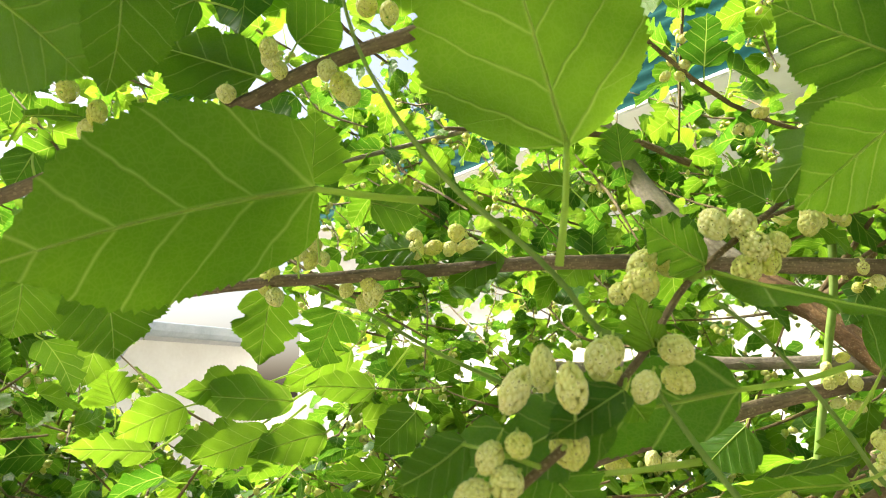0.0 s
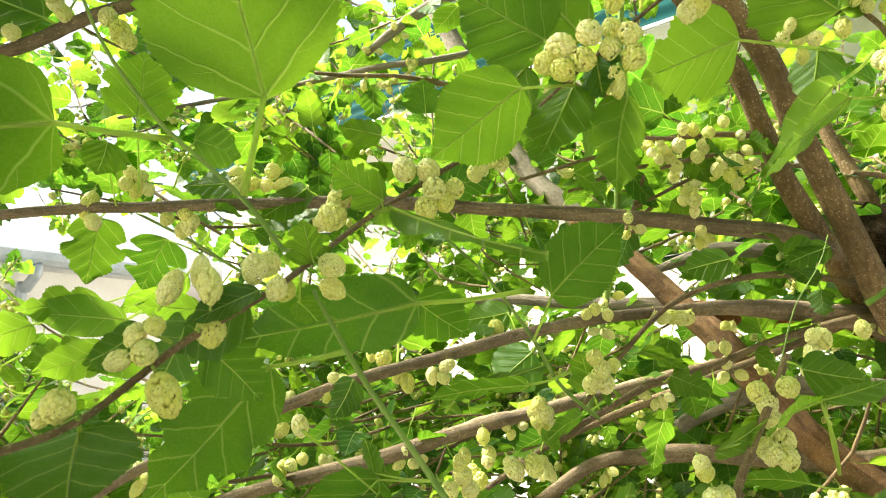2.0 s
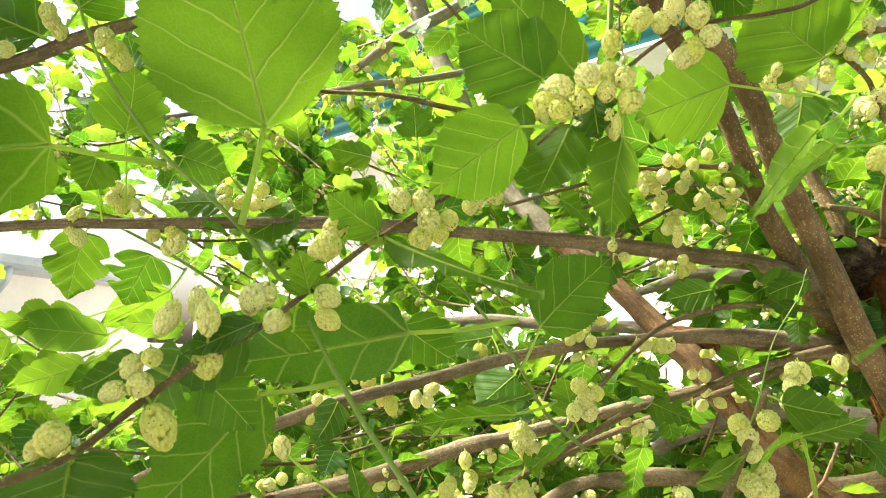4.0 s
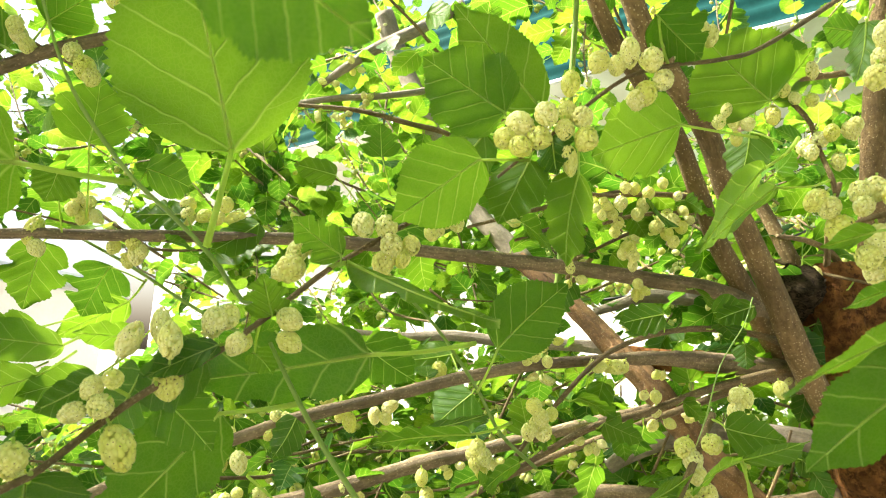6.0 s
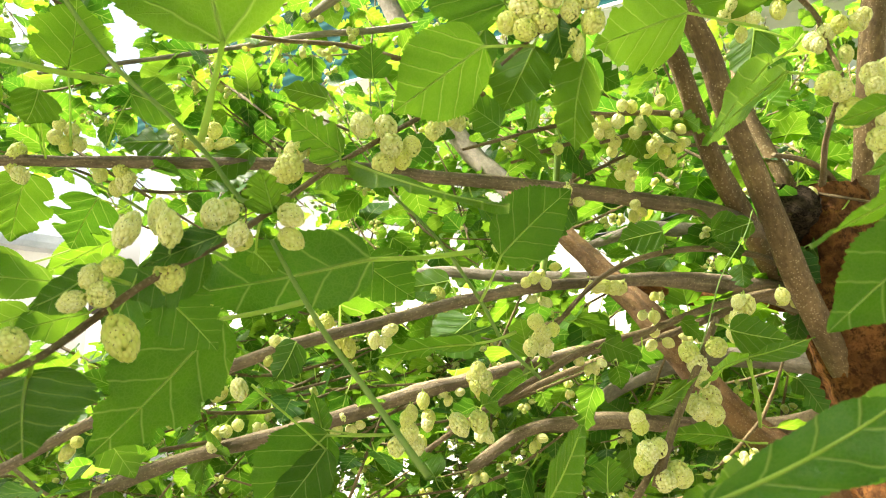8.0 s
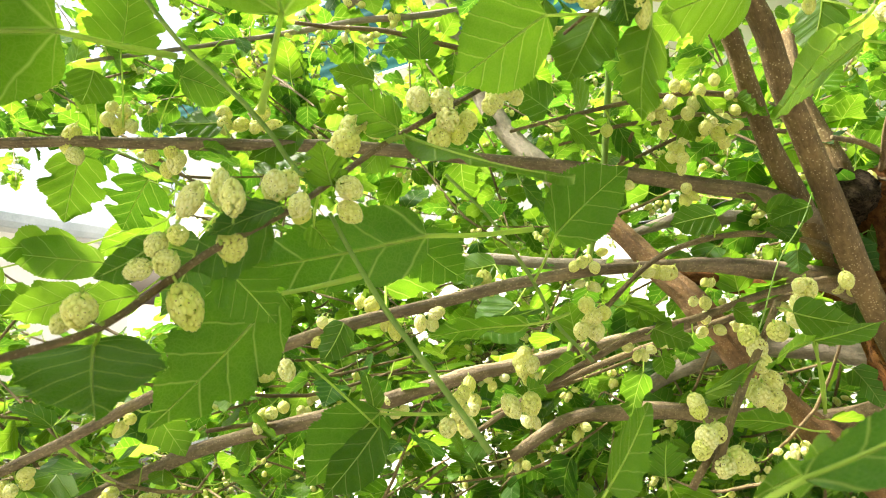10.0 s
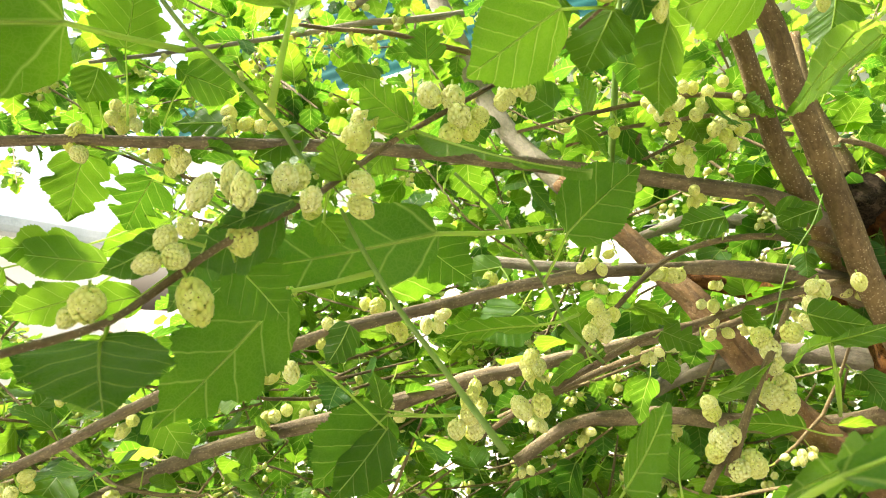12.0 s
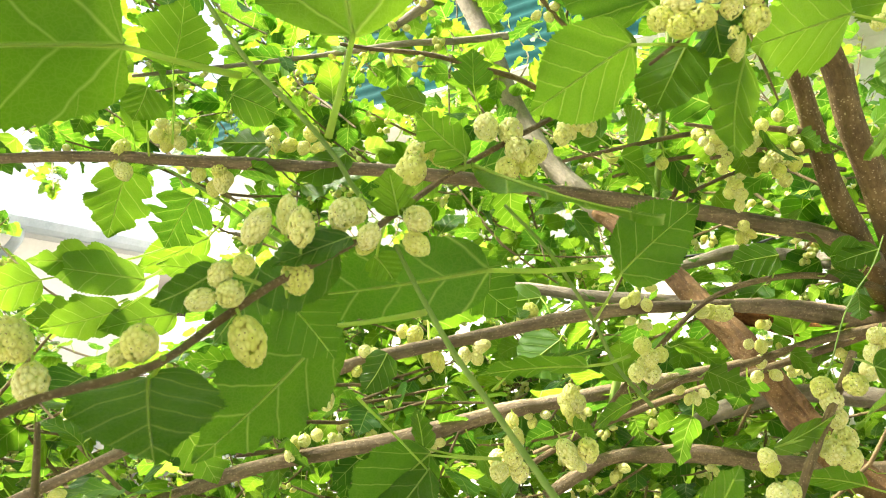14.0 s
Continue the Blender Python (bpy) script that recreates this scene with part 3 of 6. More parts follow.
branch_o = limb("twig", [(0.299, 0.689, 1.766, 0.0020), (0.347, 0.700, 1.785, 0.0024), (0.393, 0.711, 1.803, 0.0028), (0.467, 0.738, 1.832, 0.0033), (0.562, 0.761, 1.860, 0.0038), (0.654, 0.777, 1.873, 0.0043)], TWIG, "", 8, 0.06, 12, 0)
branch_p = limb("twig", [(0.363, 0.701, 1.758, 0.0020), (0.409, 0.712, 1.779, 0.0024), (0.451, 0.724, 1.796, 0.0028), (0.539, 0.749, 1.820, 0.0033), (0.656, 0.780, 1.844, 0.0043)], TWIG, "", 8, 0.06, 12, 0)
branch_z = limb("twig", [(0.455, 0.729, 1.747, 0.0021), (0.556, 0.749, 1.801, 0.0026), (0.650, 0.783, 1.826, 0.0031), (0.732, 0.800, 1.833, 0.0036)], TWIG, "", 8, 0.06, 8, 0)
branch_q = limb("branch", [(0.096, 1.259, 2.153, 0.0069), (0.143, 1.243, 2.192, 0.0098), (0.196, 1.246, 2.240, 0.0117), (0.275, 1.251, 2.295, 0.0131), (0.382, 1.267, 2.383, 0.0148)], GREY, "", 10, 0.06, 10, 0)
branch_r = limb("branch", [(0.221, 1.401, 2.408, 0.0224), (0.252, 1.405, 2.332, 0.0237), (0.286, 1.389, 2.255, 0.0221), (0.322, 1.363, 2.175, 0.0217), (0.355, 1.319, 2.074, 0.0210), (0.425, 1.244, 1.927, 0.0211), (0.506, 1.122, 1.800, 0.0193)], GREY, "pale limb", 12, 0.06, 9, 0)
branch_s = limb("twig", [(0.002, 1.187, 2.079, 0.0037), (0.070, 1.193, 2.080, 0.0043), (0.173, 1.191, 2.083, 0.0050), (0.275, 1.192, 2.070, 0.0056), (0.360, 1.216, 2.066, 0.0058), (0.456, 1.203, 2.016, 0.0069)], TWIG, "", 8, 0.06, 12, 0)
branch_t = limb("twig", [(-0.388, 1.282, 1.999, 0.0037), (-0.294, 1.289, 2.025, 0.0044), (-0.207, 1.298, 2.051, 0.0045), (-0.072, 1.305, 2.090, 0.0052), (0.027, 1.281, 2.108, 0.0058), (0.127, 1.256, 2.127, 0.0069), (0.229, 1.253, 2.146, 0.0070), (0.342, 1.304, 2.196, 0.0086)], GREY, "", 8, 0.06, 10, 0)
branch_u = limb("branch", [(-0.455, 0.488, 1.708, 0.0056), (-0.372, 0.484, 1.727, 0.0056), (-0.323, 0.481, 1.741, 0.0056), (-0.261, 0.476, 1.765, 0.0056), (-0.199, 0.471, 1.787, 0.0056), (-0.146, 0.467, 1.807, 0.0056), (-0.109, 0.463, 1.826, 0.0056), (-0.068, 0.464, 1.845, 0.0056), (-0.018, 0.465, 1.865, 0.0055), (0.028, 0.469, 1.893, 0.0051), (0.077, 0.472, 1.928, 0.0048)], BRANCH, "brown horizontal branch", 12, 0.05, 0, 0)
branch_v = limb("twig", [(0.457, 0.405, 1.823, 0.0025), (0.465, 0.393, 1.827, 0.0027), (0.482, 0.377, 1.835, 0.0029), (0.503, 0.370, 1.852, 0.0029), (0.531, 0.364, 1.858, 0.0029), (0.567, 0.354, 1.867, 0.0031), (0.624, 0.359, 1.895, 0.0037)], TWIG, "", 8, 0.06, 0, 0)
branch_w = limb("twig", [(0.493, 0.374, 1.840, 0.0019), (0.507, 0.373, 1.829, 0.0021), (0.512, 0.364, 1.812, 0.0021), (0.514, 0.357, 1.786, 0.0021), (0.511, 0.341, 1.758, 0.0020), (0.531, 0.361, 1.741, 0.0018)], TWIG, "", 8, 0.06, 0, 0)
branch_x = limb("twig", [(0.235, 0.308, 1.721, 0.0010), (0.253, 0.301, 1.738, 0.0011), (0.271, 0.295, 1.754, 0.0012), (0.289, 0.294, 1.772, 0.0013), (0.315, 0.291, 1.794, 0.0014), (0.346, 0.293, 1.808, 0.0015), (0.393, 0.302, 1.824, 0.0016), (0.450, 0.329, 1.858, 0.0019), (0.595, 0.390, 1.971, 0.0028)], TWIG, "", 8, 0.06, 0, 0)
branch_y = limb("twig", [(0.491, 0.311, 1.712, 0.0021), (0.495, 0.289, 1.717, 0.0022), (0.506, 0.276, 1.718, 0.0023), (0.535, 0.260, 1.717, 0.0027)], TWIG, "", 8, 0.06, 0, 0)
twig_a = limb("twig", [(-0.063, 0.207, 1.502, 0.0019), (-0.049, 0.219, 1.510, 0.0019), (-0.035, 0.232, 1.519, 0.0019), (-0.016, 0.240, 1.526, 0.0019), (0.003, 0.253, 1.535, 0.0019), (0.018, 0.281, 1.553, 0.0020), (0.042, 0.284, 1.574, 0.0020), (0.067, 0.296, 1.592, 0.0021), (0.084, 0.321, 1.608, 0.0020), (0.101, 0.335, 1.625, 0.0020), (0.133, 0.371, 1.659, 0.0019), (0.171, 0.388, 1.689, 0.0019), (0.209, 0.399, 1.717, 0.0018), (0.239, 0.403, 1.738, 0.0016), (0.265, 0.400, 1.754, 0.0012)], TWIG, "near fruiting twig", 10, 0.06, 0, 0)
shoot_a = limb("shoot", [(0.101, 0.335, 1.625, 0.0013), (0.080, 0.351, 1.632, 0.0016), (0.064, 0.346, 1.652, 0.0016), (0.047, 0.342, 1.669, 0.0015), (0.027, 0.339, 1.686, 0.0015), (0.007, 0.336, 1.702, 0.0015), (-0.018, 0.331, 1.731, 0.0014), (-0.032, 0.326, 1.752, 0.0012), (-0.045, 0.325, 1.778, 0.0011), (-0.055, 0.311, 1.811, 0.0009)], SHOOT, "long green leaf shoot", 8, 0.03, 0, 0)
shoot_b = limb("shoot", [(0.101, 0.338, 1.606, 0.0013), (0.116, 0.334, 1.581, 0.0015), (0.137, 0.324, 1.549, 0.0018), (0.156, 0.313, 1.525, 0.0018), (0.174, 0.302, 1.502, 0.0019), (0.194, 0.286, 1.476, 0.0022)], SHOOT, "long green leaf shoot", 8, 0.03, 0, 0)
shoot_c = limb("shoot", [(0.450, 0.736, 2.241, 0.0036), (0.450, 0.748, 2.092, 0.0040), (0.450, 0.763, 1.930, 0.0043), (0.451, 0.781, 1.740, 0.0047), (0.444, 0.794, 1.661, 0.0047), (0.434, 0.809, 1.575, 0.0051), (0.425, 0.824, 1.488, 0.0055)], SHOOT, "upright green water shoot", 8, 0.03, 4, 0)
shoot_d = limb("shoot", [(0.193, 0.485, 1.666, 0.0015), (0.231, 0.482, 1.632, 0.0015), (0.271, 0.482, 1.581, 0.0017), (0.294, 0.482, 1.544, 0.0017), (0.333, 0.499, 1.514, 0.0018)], SHOOT, "", 8, 0.03, 0, 0)
shoot_e = limb("shoot", [(-0.146, 0.736, 1.717, 0.0016), (-0.083, 0.727, 1.687, 0.0019), (-0.031, 0.731, 1.657, 0.0020), (0.008, 0.736, 1.637, 0.0023), (0.067, 0.748, 1.611, 0.0027)], SHOOT, "", 8, 0.03, 0, 0)
shoot_f = limb("shoot", [(0.600, 0.570, 1.695, 0.0007), (0.587, 0.567, 1.664, 0.0006), (0.554, 0.560, 1.618, 0.0007), (0.532, 0.552, 1.563, 0.0008), (0.512, 0.541, 1.528, 0.0009)], SHOOT, "", 8, 0.03, 0, 0)
shoot_g = limb("twig", [(0.482, 0.459, 1.572, 0.0031), (0.460, 0.448, 1.537, 0.0032), (0.438, 0.437, 1.505, 0.0033), (0.418, 0.425, 1.475, 0.0035), (0.404, 0.423, 1.436, 0.0036)], TWIG, "", 8, 0.05, 0, 0)
shoot_h = limb("twig", [(-0.056, 0.299, 1.451, 0.0024), (-0.061, 0.307, 1.476, 0.0018), (-0.067, 0.315, 1.497, 0.0013)], TWIG, "", 8, 0.05, 0, 0)
shoot_i = limb("twig", [(0.389, 0.429, 1.423, 0.0034), (0.405, 0.435, 1.443, 0.0031), (0.433, 0.449, 1.463, 0.0025)], TWIG, "", 8, 0.05, 0, 0)
shoot_j = limb("twig", [(-0.057, 0.924, 1.374, 0.0031), (0.016, 0.906, 1.389, 0.0031), (0.076, 0.881, 1.397, 0.0030), (0.142, 0.866, 1.410, 0.0034)], TWIG, "", 8, 0.06, 0, 0)
CUT_AT, CUT_WAY = Vector((0.807, 0.754, 1.753)), Vector((-0.38, -0.81, 0.45))
# ---- leaves that hang nearest ----
# tone values paint sunlit leaves brighter and shaded ones darker
leaf(shoot_a, (0.065, 0.338, 1.726), (0.021, 0.317, 1.860), (-0.08, 0.99, 0.13), 0.124, 0, (0.057, 0.331, 1.662), 0.1, 0.1, 0.02, 0.72, 0.0)
leaf(shoot_a, (-0.068, 0.355, 1.709), (-0.206, 0.293, 1.663), (-0.49, 0.68, 0.55), 0.104, 0, (-0.005, 0.381, 1.709), 0.16, 0.15, 0.02, 0.5, 0.10)
leaf(shoot_a, (-0.238, 0.294, 1.802), (-0.166, 0.306, 1.749), (0.15, 0.91, 0.39), 0.075, 0, (-0.264, 0.300, 1.824), 0.1, 0.1, 0.02, 0.95)
leaf(shoot_a, (-0.197, 0.375, 1.857), (-0.204, 0.392, 1.776), (-0.12, 0.97, 0.22), 0.063, 0, (-0.181, 0.369, 1.884), 0.1, 0.1, 0.02, 0.95)
leaf(shoot_a, (0.090, 0.061, 1.713), (0.136, 0.078, 1.690), (0.1, 0.95, 0.3), 0.050, 0.1, (0.067, 0.071, 1.744), 0.1, 0.05, 0.02, 0.3)
leaf(branch_u, (-0.235, 0.464, 1.680), (-0.219, 0.466, 1.622), (-0.16, 0.99, -0.01), 0.073, 0.25, (-0.240, 0.478, 1.710), 0.12, 0.1, 0.02, 0.7)
leaf(branch_u, (-0.319, 0.514, 1.683), (-0.327, 0.523, 1.642), (-0.18, 0.95, 0.24), 0.068, 0.1, (-0.298, 0.484, 1.729), 0.12, 0.1, 0.02, 0.69)
leaf(branch_u, (-0.135, 0.463, 1.827), (-0.229, 0.477, 1.855), (0.05, 0.94, -0.33), 0.071, 0.2, (-0.125, 0.464, 1.821), 0.12, 0.1, 0.02, 0.69)
leaf(branch_u, (-0.167, 0.478, 1.853), (-0.177, 0.484, 1.824), (-0.03, 0.98, 0.22), 0.050, 0.2, (-0.142, 0.466, 1.813), 0.12, 0.1, 0.02, 0.55)
leaf(branch_u, (-0.306, 0.469, 1.799), (-0.252, 0.459, 1.799), (0.01, 0.07, 1.00), 0.022, 0.3, (-0.319, 0.474, 1.777), 0.12, 0.1, 0.02, 0.44)
leaf(branch_u, (-0.328, 0.522, 1.790), (-0.346, 0.528, 1.759), (-0.16, 0.94, 0.29), 0.039, 0.1, (-0.298, 0.478, 1.757), 0.12, 0.1, 0.02, 0.33)
leaf(branch_u, (-0.179, 0.451, 1.882), (-0.228, 0.456, 1.857), (0.11, 0.99, -0.01), 0.048, 0.15, (-0.150, 0.453, 1.874), 0.12, 0.1, 0.02, 0.48)
leaf(branch_u, (-0.107, 0.458, 1.851), (-0.076, 0.452, 1.878), (-0.42, 0.65, 0.64), 0.048, 0.0, (-0.117, 0.462, 1.833), 0.12, 0.1, 0.02, 0.5)
leaf(branch_x, (0.238, 0.361, 1.769), (0.200, 0.396, 1.710), (0.67, 0.74, -0.01), 0.052, 0.45, (0.262, 0.357, 1.785), 0.12, 0.1, 0.02, 0.65)
leaf(branch_x, (0.224, 0.309, 1.733), (0.169, 0.327, 1.691), (-0.09, 0.86, 0.50), 0.058, 0.0, (0.254, 0.302, 1.733), 0.12, 0.1, 0.02, 0.78)
leaf(branch_x, (0.256, 0.307, 1.735), (0.236, 0.302, 1.686), (0.42, 0.87, -0.26), 0.040, 0.15, (0.258, 0.299, 1.746), 0.12, 0.1, 0.02, 0.78)
leaf(branch_x, (0.286, 0.296, 1.727), (0.271, 0.287, 1.661), (-0.31, 0.95, -0.06), 0.040, 0.3, (0.282, 0.294, 1.751), 0.12, 0.1, 0.02, 0.78)
leaf(branch_x, (0.267, 0.297, 1.752), (0.271, 0.290, 1.721), (0.82, 0.58, -0.02), 0.030, 0.45, (0.269, 0.296, 1.754), 0.12, 0.1, 0.02, 0.32)
leaf(branch_x, (0.247, 0.340, 1.778), (0.188, 0.358, 1.818), (0.35, 0.93, 0.11), 0.068, 0.18, (0.248, 0.302, 1.739), 0.08, 0.1, 0.02, 0.78)
leaf(branch_x, (0.297, 0.413, 1.814), (0.218, 0.417, 1.896), (0.25, 0.95, 0.19), 0.056, 0, (0.288, 0.312, 1.766), 0.08, 0.1, 0.02, 1.0)
leaf(branch_x, (0.374, 0.324, 1.781), (0.305, 0.332, 1.753), (-0.13, 0.81, 0.57), 0.067, 0.3, (0.446, 0.340, 1.785), 0.12, 0.1, 0.02, 0.78)
leaf(branch_x, (0.331, 0.281, 1.837), (0.364, 0.278, 1.811), (0.64, 0.18, 0.75), 0.058, 0.45, (0.346, 0.293, 1.809), 0.12, 0.1, 0.02, 0.32)
leaf(branch_v, (0.472, 0.360, 1.826), (0.427, 0.382, 1.882), (0.52, 0.85, 0.08), 0.092, 0.12, (0.493, 0.374, 1.840), 0.1, 0.1, 0.02, 0.78)
leaf(branch_v, (0.480, 0.368, 1.830), (0.512, 0.364, 1.879), (-0.14, 0.98, 0.17), 0.038, 0.0, (0.493, 0.374, 1.840), 0.12, 0.1, 0.02, 0.61)
leaf(branch_v, (0.565, 0.370, 1.905), (0.533, 0.376, 1.907), (0.21, 0.96, 0.20), 0.032, 0.15, (0.562, 0.355, 1.867), 0.12, 0.1, 0.02, 0.41)
leaf(branch_v, (0.534, 0.327, 1.888), (0.533, 0.335, 1.838), (0.98, 0.18, 0.00), 0.035, 0.3, (0.539, 0.324, 1.902), 0.12, 0.1, 0.02, 0.51)
leaf(branch_w, (0.425, 0.291, 1.732), (0.370, 0.289, 1.693), (-0.46, 0.64, 0.61), 0.029, 0.15, (0.509, 0.342, 1.759), 0.12, 0.1, 0.02, 0.77)
leaf(branch_w, (0.482, 0.401, 1.817), (0.478, 0.409, 1.770), (0.79, 0.62, 0.03), 0.042, 0.15, (0.497, 0.380, 1.799), 0.12, 0.1, 0.02, 0.73)
leaf(branch_y, (0.395, 0.131, 1.621), (0.356, 0.181, 1.561), (0.28, 0.96, 0.04), 0.044, 0.1, (0.440, 0.160, 1.650), 0.1, 0.0, 0.02, 0.7)
leaf(branch_y, (0.400, 0.140, 1.634), (0.317, 0.153, 1.602), (-0.22, 0.55, 0.80), 0.021, 0.15, (0.417, 0.136, 1.638), 0.25, 0.1, 0.02, 0.7)
leaf(branch_y, (0.427, 0.189, 1.656), (0.391, 0.199, 1.643), (-0.11, 0.64, 0.76), 0.017, 0.0, (0.472, 0.218, 1.676), 0.12, 0.1, 0.02, 0.71)
leaf(branch_y, (0.438, 0.223, 1.690), (0.413, 0.239, 1.683), (0.01, 0.40, 0.92), 0.025, 0.0, (0.498, 0.268, 1.715), 0.12, 0.1, 0.02, 0.49)
leaf(branch_y, (0.448, 0.182, 1.674), (0.413, 0.193, 1.648), (-0.03, 0.90, 0.42), 0.046, 0.3, (0.489, 0.212, 1.691), 0.12, 0.1, 0.02, 0.54)
leaf(branch_y, (0.380, 0.146, 1.541), (0.326, 0.149, 1.532), (-0.08, 0.66, 0.74), 0.030, 0.15, (0.411, 0.151, 1.523), 0.2, 0.1, 0.02, 0.62)
leaf(branch_y, (0.380, 0.146, 1.541), (0.418, 0.145, 1.560), (0.43, 0.23, -0.87), 0.042, 0.45, (0.411, 0.151, 1.523), 0.2, 0.1, 0.02, 0.33)
leaf(shoot_i, (0.260, 0.127, 1.500), (0.344, 0.113, 1.539), (0.44, 0.22, -0.87), 0.036, 0.0, (0.249, 0.142, 1.483), 0.15, 0.1, 0.02, 0.05)
leaf(shoot_i, (0.431, 0.180, 1.504), (0.343, 0.190, 1.502), (0.10, 0.92, 0.39), 0.029, 0.4, (0.453, 0.175, 1.497), 0.1, 0.1, 0.02, 0.57)
leaf(shoot_i, (0.332, 0.175, 1.500), (0.262, 0.166, 1.488), (-0.16, 0.94, 0.30), 0.027, 0.45, (0.375, 0.199, 1.503), 0.15, 0.1, 0.02, 0.43)
leaf(shoot_i, (0.267, 0.301, 1.454), (0.283, 0.273, 1.505), (0.96, 0.13, -0.24), 0.040, 0.15, (0.270, 0.324, 1.432), 0.15, 0.1, 0.02, 0.72)
leaf(shoot_i, (0.358, 0.412, 1.435), (0.356, 0.409, 1.464), (0.14, 0.98, 0.11), 0.033, 0.45, (0.362, 0.413, 1.419), 0.12, 0.1, 0.02, 0.33)
leaf(shoot_g, (0.462, 0.387, 1.541), (0.387, 0.346, 1.528), (-0.45, 0.62, 0.64), 0.020, 0.0, (0.490, 0.412, 1.485), 0.2, 0.1, 0.02, 0.63)
leaf(shoot_g, (0.462, 0.387, 1.541), (0.516, 0.379, 1.554), (0.25, 0.26, -0.93), 0.029, 0.0, (0.490, 0.412, 1.485), 0.2, 0.1, 0.02, 0.72)
leaf(shoot_g, (0.470, 0.421, 1.562), (0.518, 0.413, 1.552), (0.02, 0.80, -0.60), 0.050, 0.15, (0.480, 0.460, 1.567), 0.12, 0.1, 0.02, 0.41)
leaf(shoot_g, (0.419, 0.463, 1.492), (0.451, 0.432, 1.520), (0.69, 0.06, -0.72), 0.032, 0.0, (0.438, 0.437, 1.505), 0.12, 0.1, 0.02, 0.73)
leaf(twig_a, (0.146, 0.369, 1.666), (0.232, 0.278, 1.612), (-0.08, 0.52, -0.85), 0.031, 0.45, (0.133, 0.373, 1.660), 0.25, 0.1, 0.02, 0.72)
leaf(twig_a, (0.142, 0.365, 1.669), (0.105, 0.356, 1.691), (0.24, 0.95, -0.19), 0.032, 0.45, (0.141, 0.371, 1.662), 0.12, 0.1, 0.02, 0.31)
leaf(twig_a, (0.101, 0.331, 1.622), (0.091, 0.334, 1.648), (-0.44, 0.84, -0.31), 0.033, 0.45, (0.101, 0.336, 1.624), 0.12, 0.1, 0.02, 0.64)
leaf(twig_a, (0.169, 0.397, 1.603), (0.036, 0.469, 1.581), (0.35, 0.79, 0.50), 0.066, 0.2, (0.257, 0.438, 1.618), 0.12, 0.1, 0.02, 0.42)
leaf(twig_a, (0.070, 0.393, 1.558), (-0.010, 0.403, 1.469), (-0.23, 0.92, 0.31), 0.072, 0.34, (0.122, 0.339, 1.569), 0.12, 0.1, 0.03, 0.36)
leaf(twig_a, (0.275, 0.437, 1.614), (0.332, 0.442, 1.674), (-0.15, 0.99, 0.06), 0.060, 0.0, (0.269, 0.470, 1.579), 0.12, 0.1, 0.02, 0.54)
leaf(twig_a, (0.076, 0.294, 1.602), (0.040, 0.279, 1.585), (0.10, -0.55, 0.83), 0.027, 0.15, (0.084, 0.321, 1.608), 0.2, 0.1, 0.02, 0.05)
leaf(twig_a, (0.069, 0.297, 1.597), (0.027, 0.339, 1.567), (0.55, 0.83, -0.08), 0.042, 0.15, (0.074, 0.286, 1.596), 0.12, 0.1, 0.02, 0.51)
leaf(twig_a, (0.044, 0.325, 1.569), (0.073, 0.344, 1.540), (-0.17, 0.90, 0.41), 0.040, 0.3, (0.048, 0.281, 1.580), 0.12, 0.1, 0.02, 0.4)
leaf(twig_a, (0.010, 0.310, 1.580), (-0.021, 0.320, 1.558), (0.40, 0.90, -0.17), 0.025, 0.1, (0.037, 0.274, 1.573), 0.12, 0.1, 0.02, 0.46)
leaf(twig_a, (0.090, 0.352, 1.600), (0.104, 0.361, 1.587), (0.04, 0.79, 0.61), 0.025, 0.15, (0.094, 0.338, 1.618), 0.12, 0.1, 0.02, 0.69)
leaf(twig_a, (-0.014, 0.301, 1.525), (0.012, 0.227, 1.503), (0.05, -0.45, 0.90), 0.064, 0.12, (0.004, 0.252, 1.537), 0.10, 0.05, 0.02, 0.02, 0.09)
leaf(twig_a, (0.029, 0.332, 1.585), (0.005, 0.371, 1.542), (0.53, 0.75, 0.39), 0.035, 0.3, (0.029, 0.342, 1.583), 0.12, 0.1, 0.02, 0.45)
leaf(shoot_b, (0.147, 0.460, 1.471), (0.092, 0.474, 1.416), (-0.19, 0.89, 0.42), 0.068, 0.15, (0.194, 0.432, 1.475), 0.15, 0.1, 0.02, 0.37)
leaf(shoot_b, (0.143, 0.470, 1.471), (0.136, 0.468, 1.503), (0.77, 0.60, 0.22), 0.027, 0.3, (0.194, 0.432, 1.475), 0.15, 0.1, 0.02, 0.64)
leaf(shoot_b, (0.147, 0.457, 1.461), (0.110, 0.458, 1.406), (0.41, 0.87, -0.26), 0.041, 0.0, (0.089, 0.431, 1.510), 0.12, 0.1, 0.02, 0.52)
leaf(shoot_d, (0.265, 0.468, 1.543), (0.184, 0.507, 1.535), (0.16, 0.50, 0.85), 0.034, 0.45, (0.303, 0.479, 1.554), 0.15, 0.1, 0.02, 0.68)
leaf(shoot_d, (0.225, 0.518, 1.538), (0.298, 0.500, 1.555), (0.28, 0.31, -0.91), 0.033, 0.3, (0.203, 0.527, 1.514), 0.15, 0.1, 0.02, 0.41)
leaf(shoot_d, (0.173, 0.539, 1.614), (0.228, 0.572, 1.586), (-0.21, 0.80, 0.56), 0.058, 0.2, (0.150, 0.501, 1.620), 0.12, 0.1, 0.02, 0.45)
leaf(shoot_e, (-0.116, 0.758, 1.691), (-0.142, 0.759, 1.629), (-0.41, 0.89, 0.18), 0.076, 0.62, (-0.075, 0.754, 1.674), 0.05, 0.1, 0.02, 0.35)
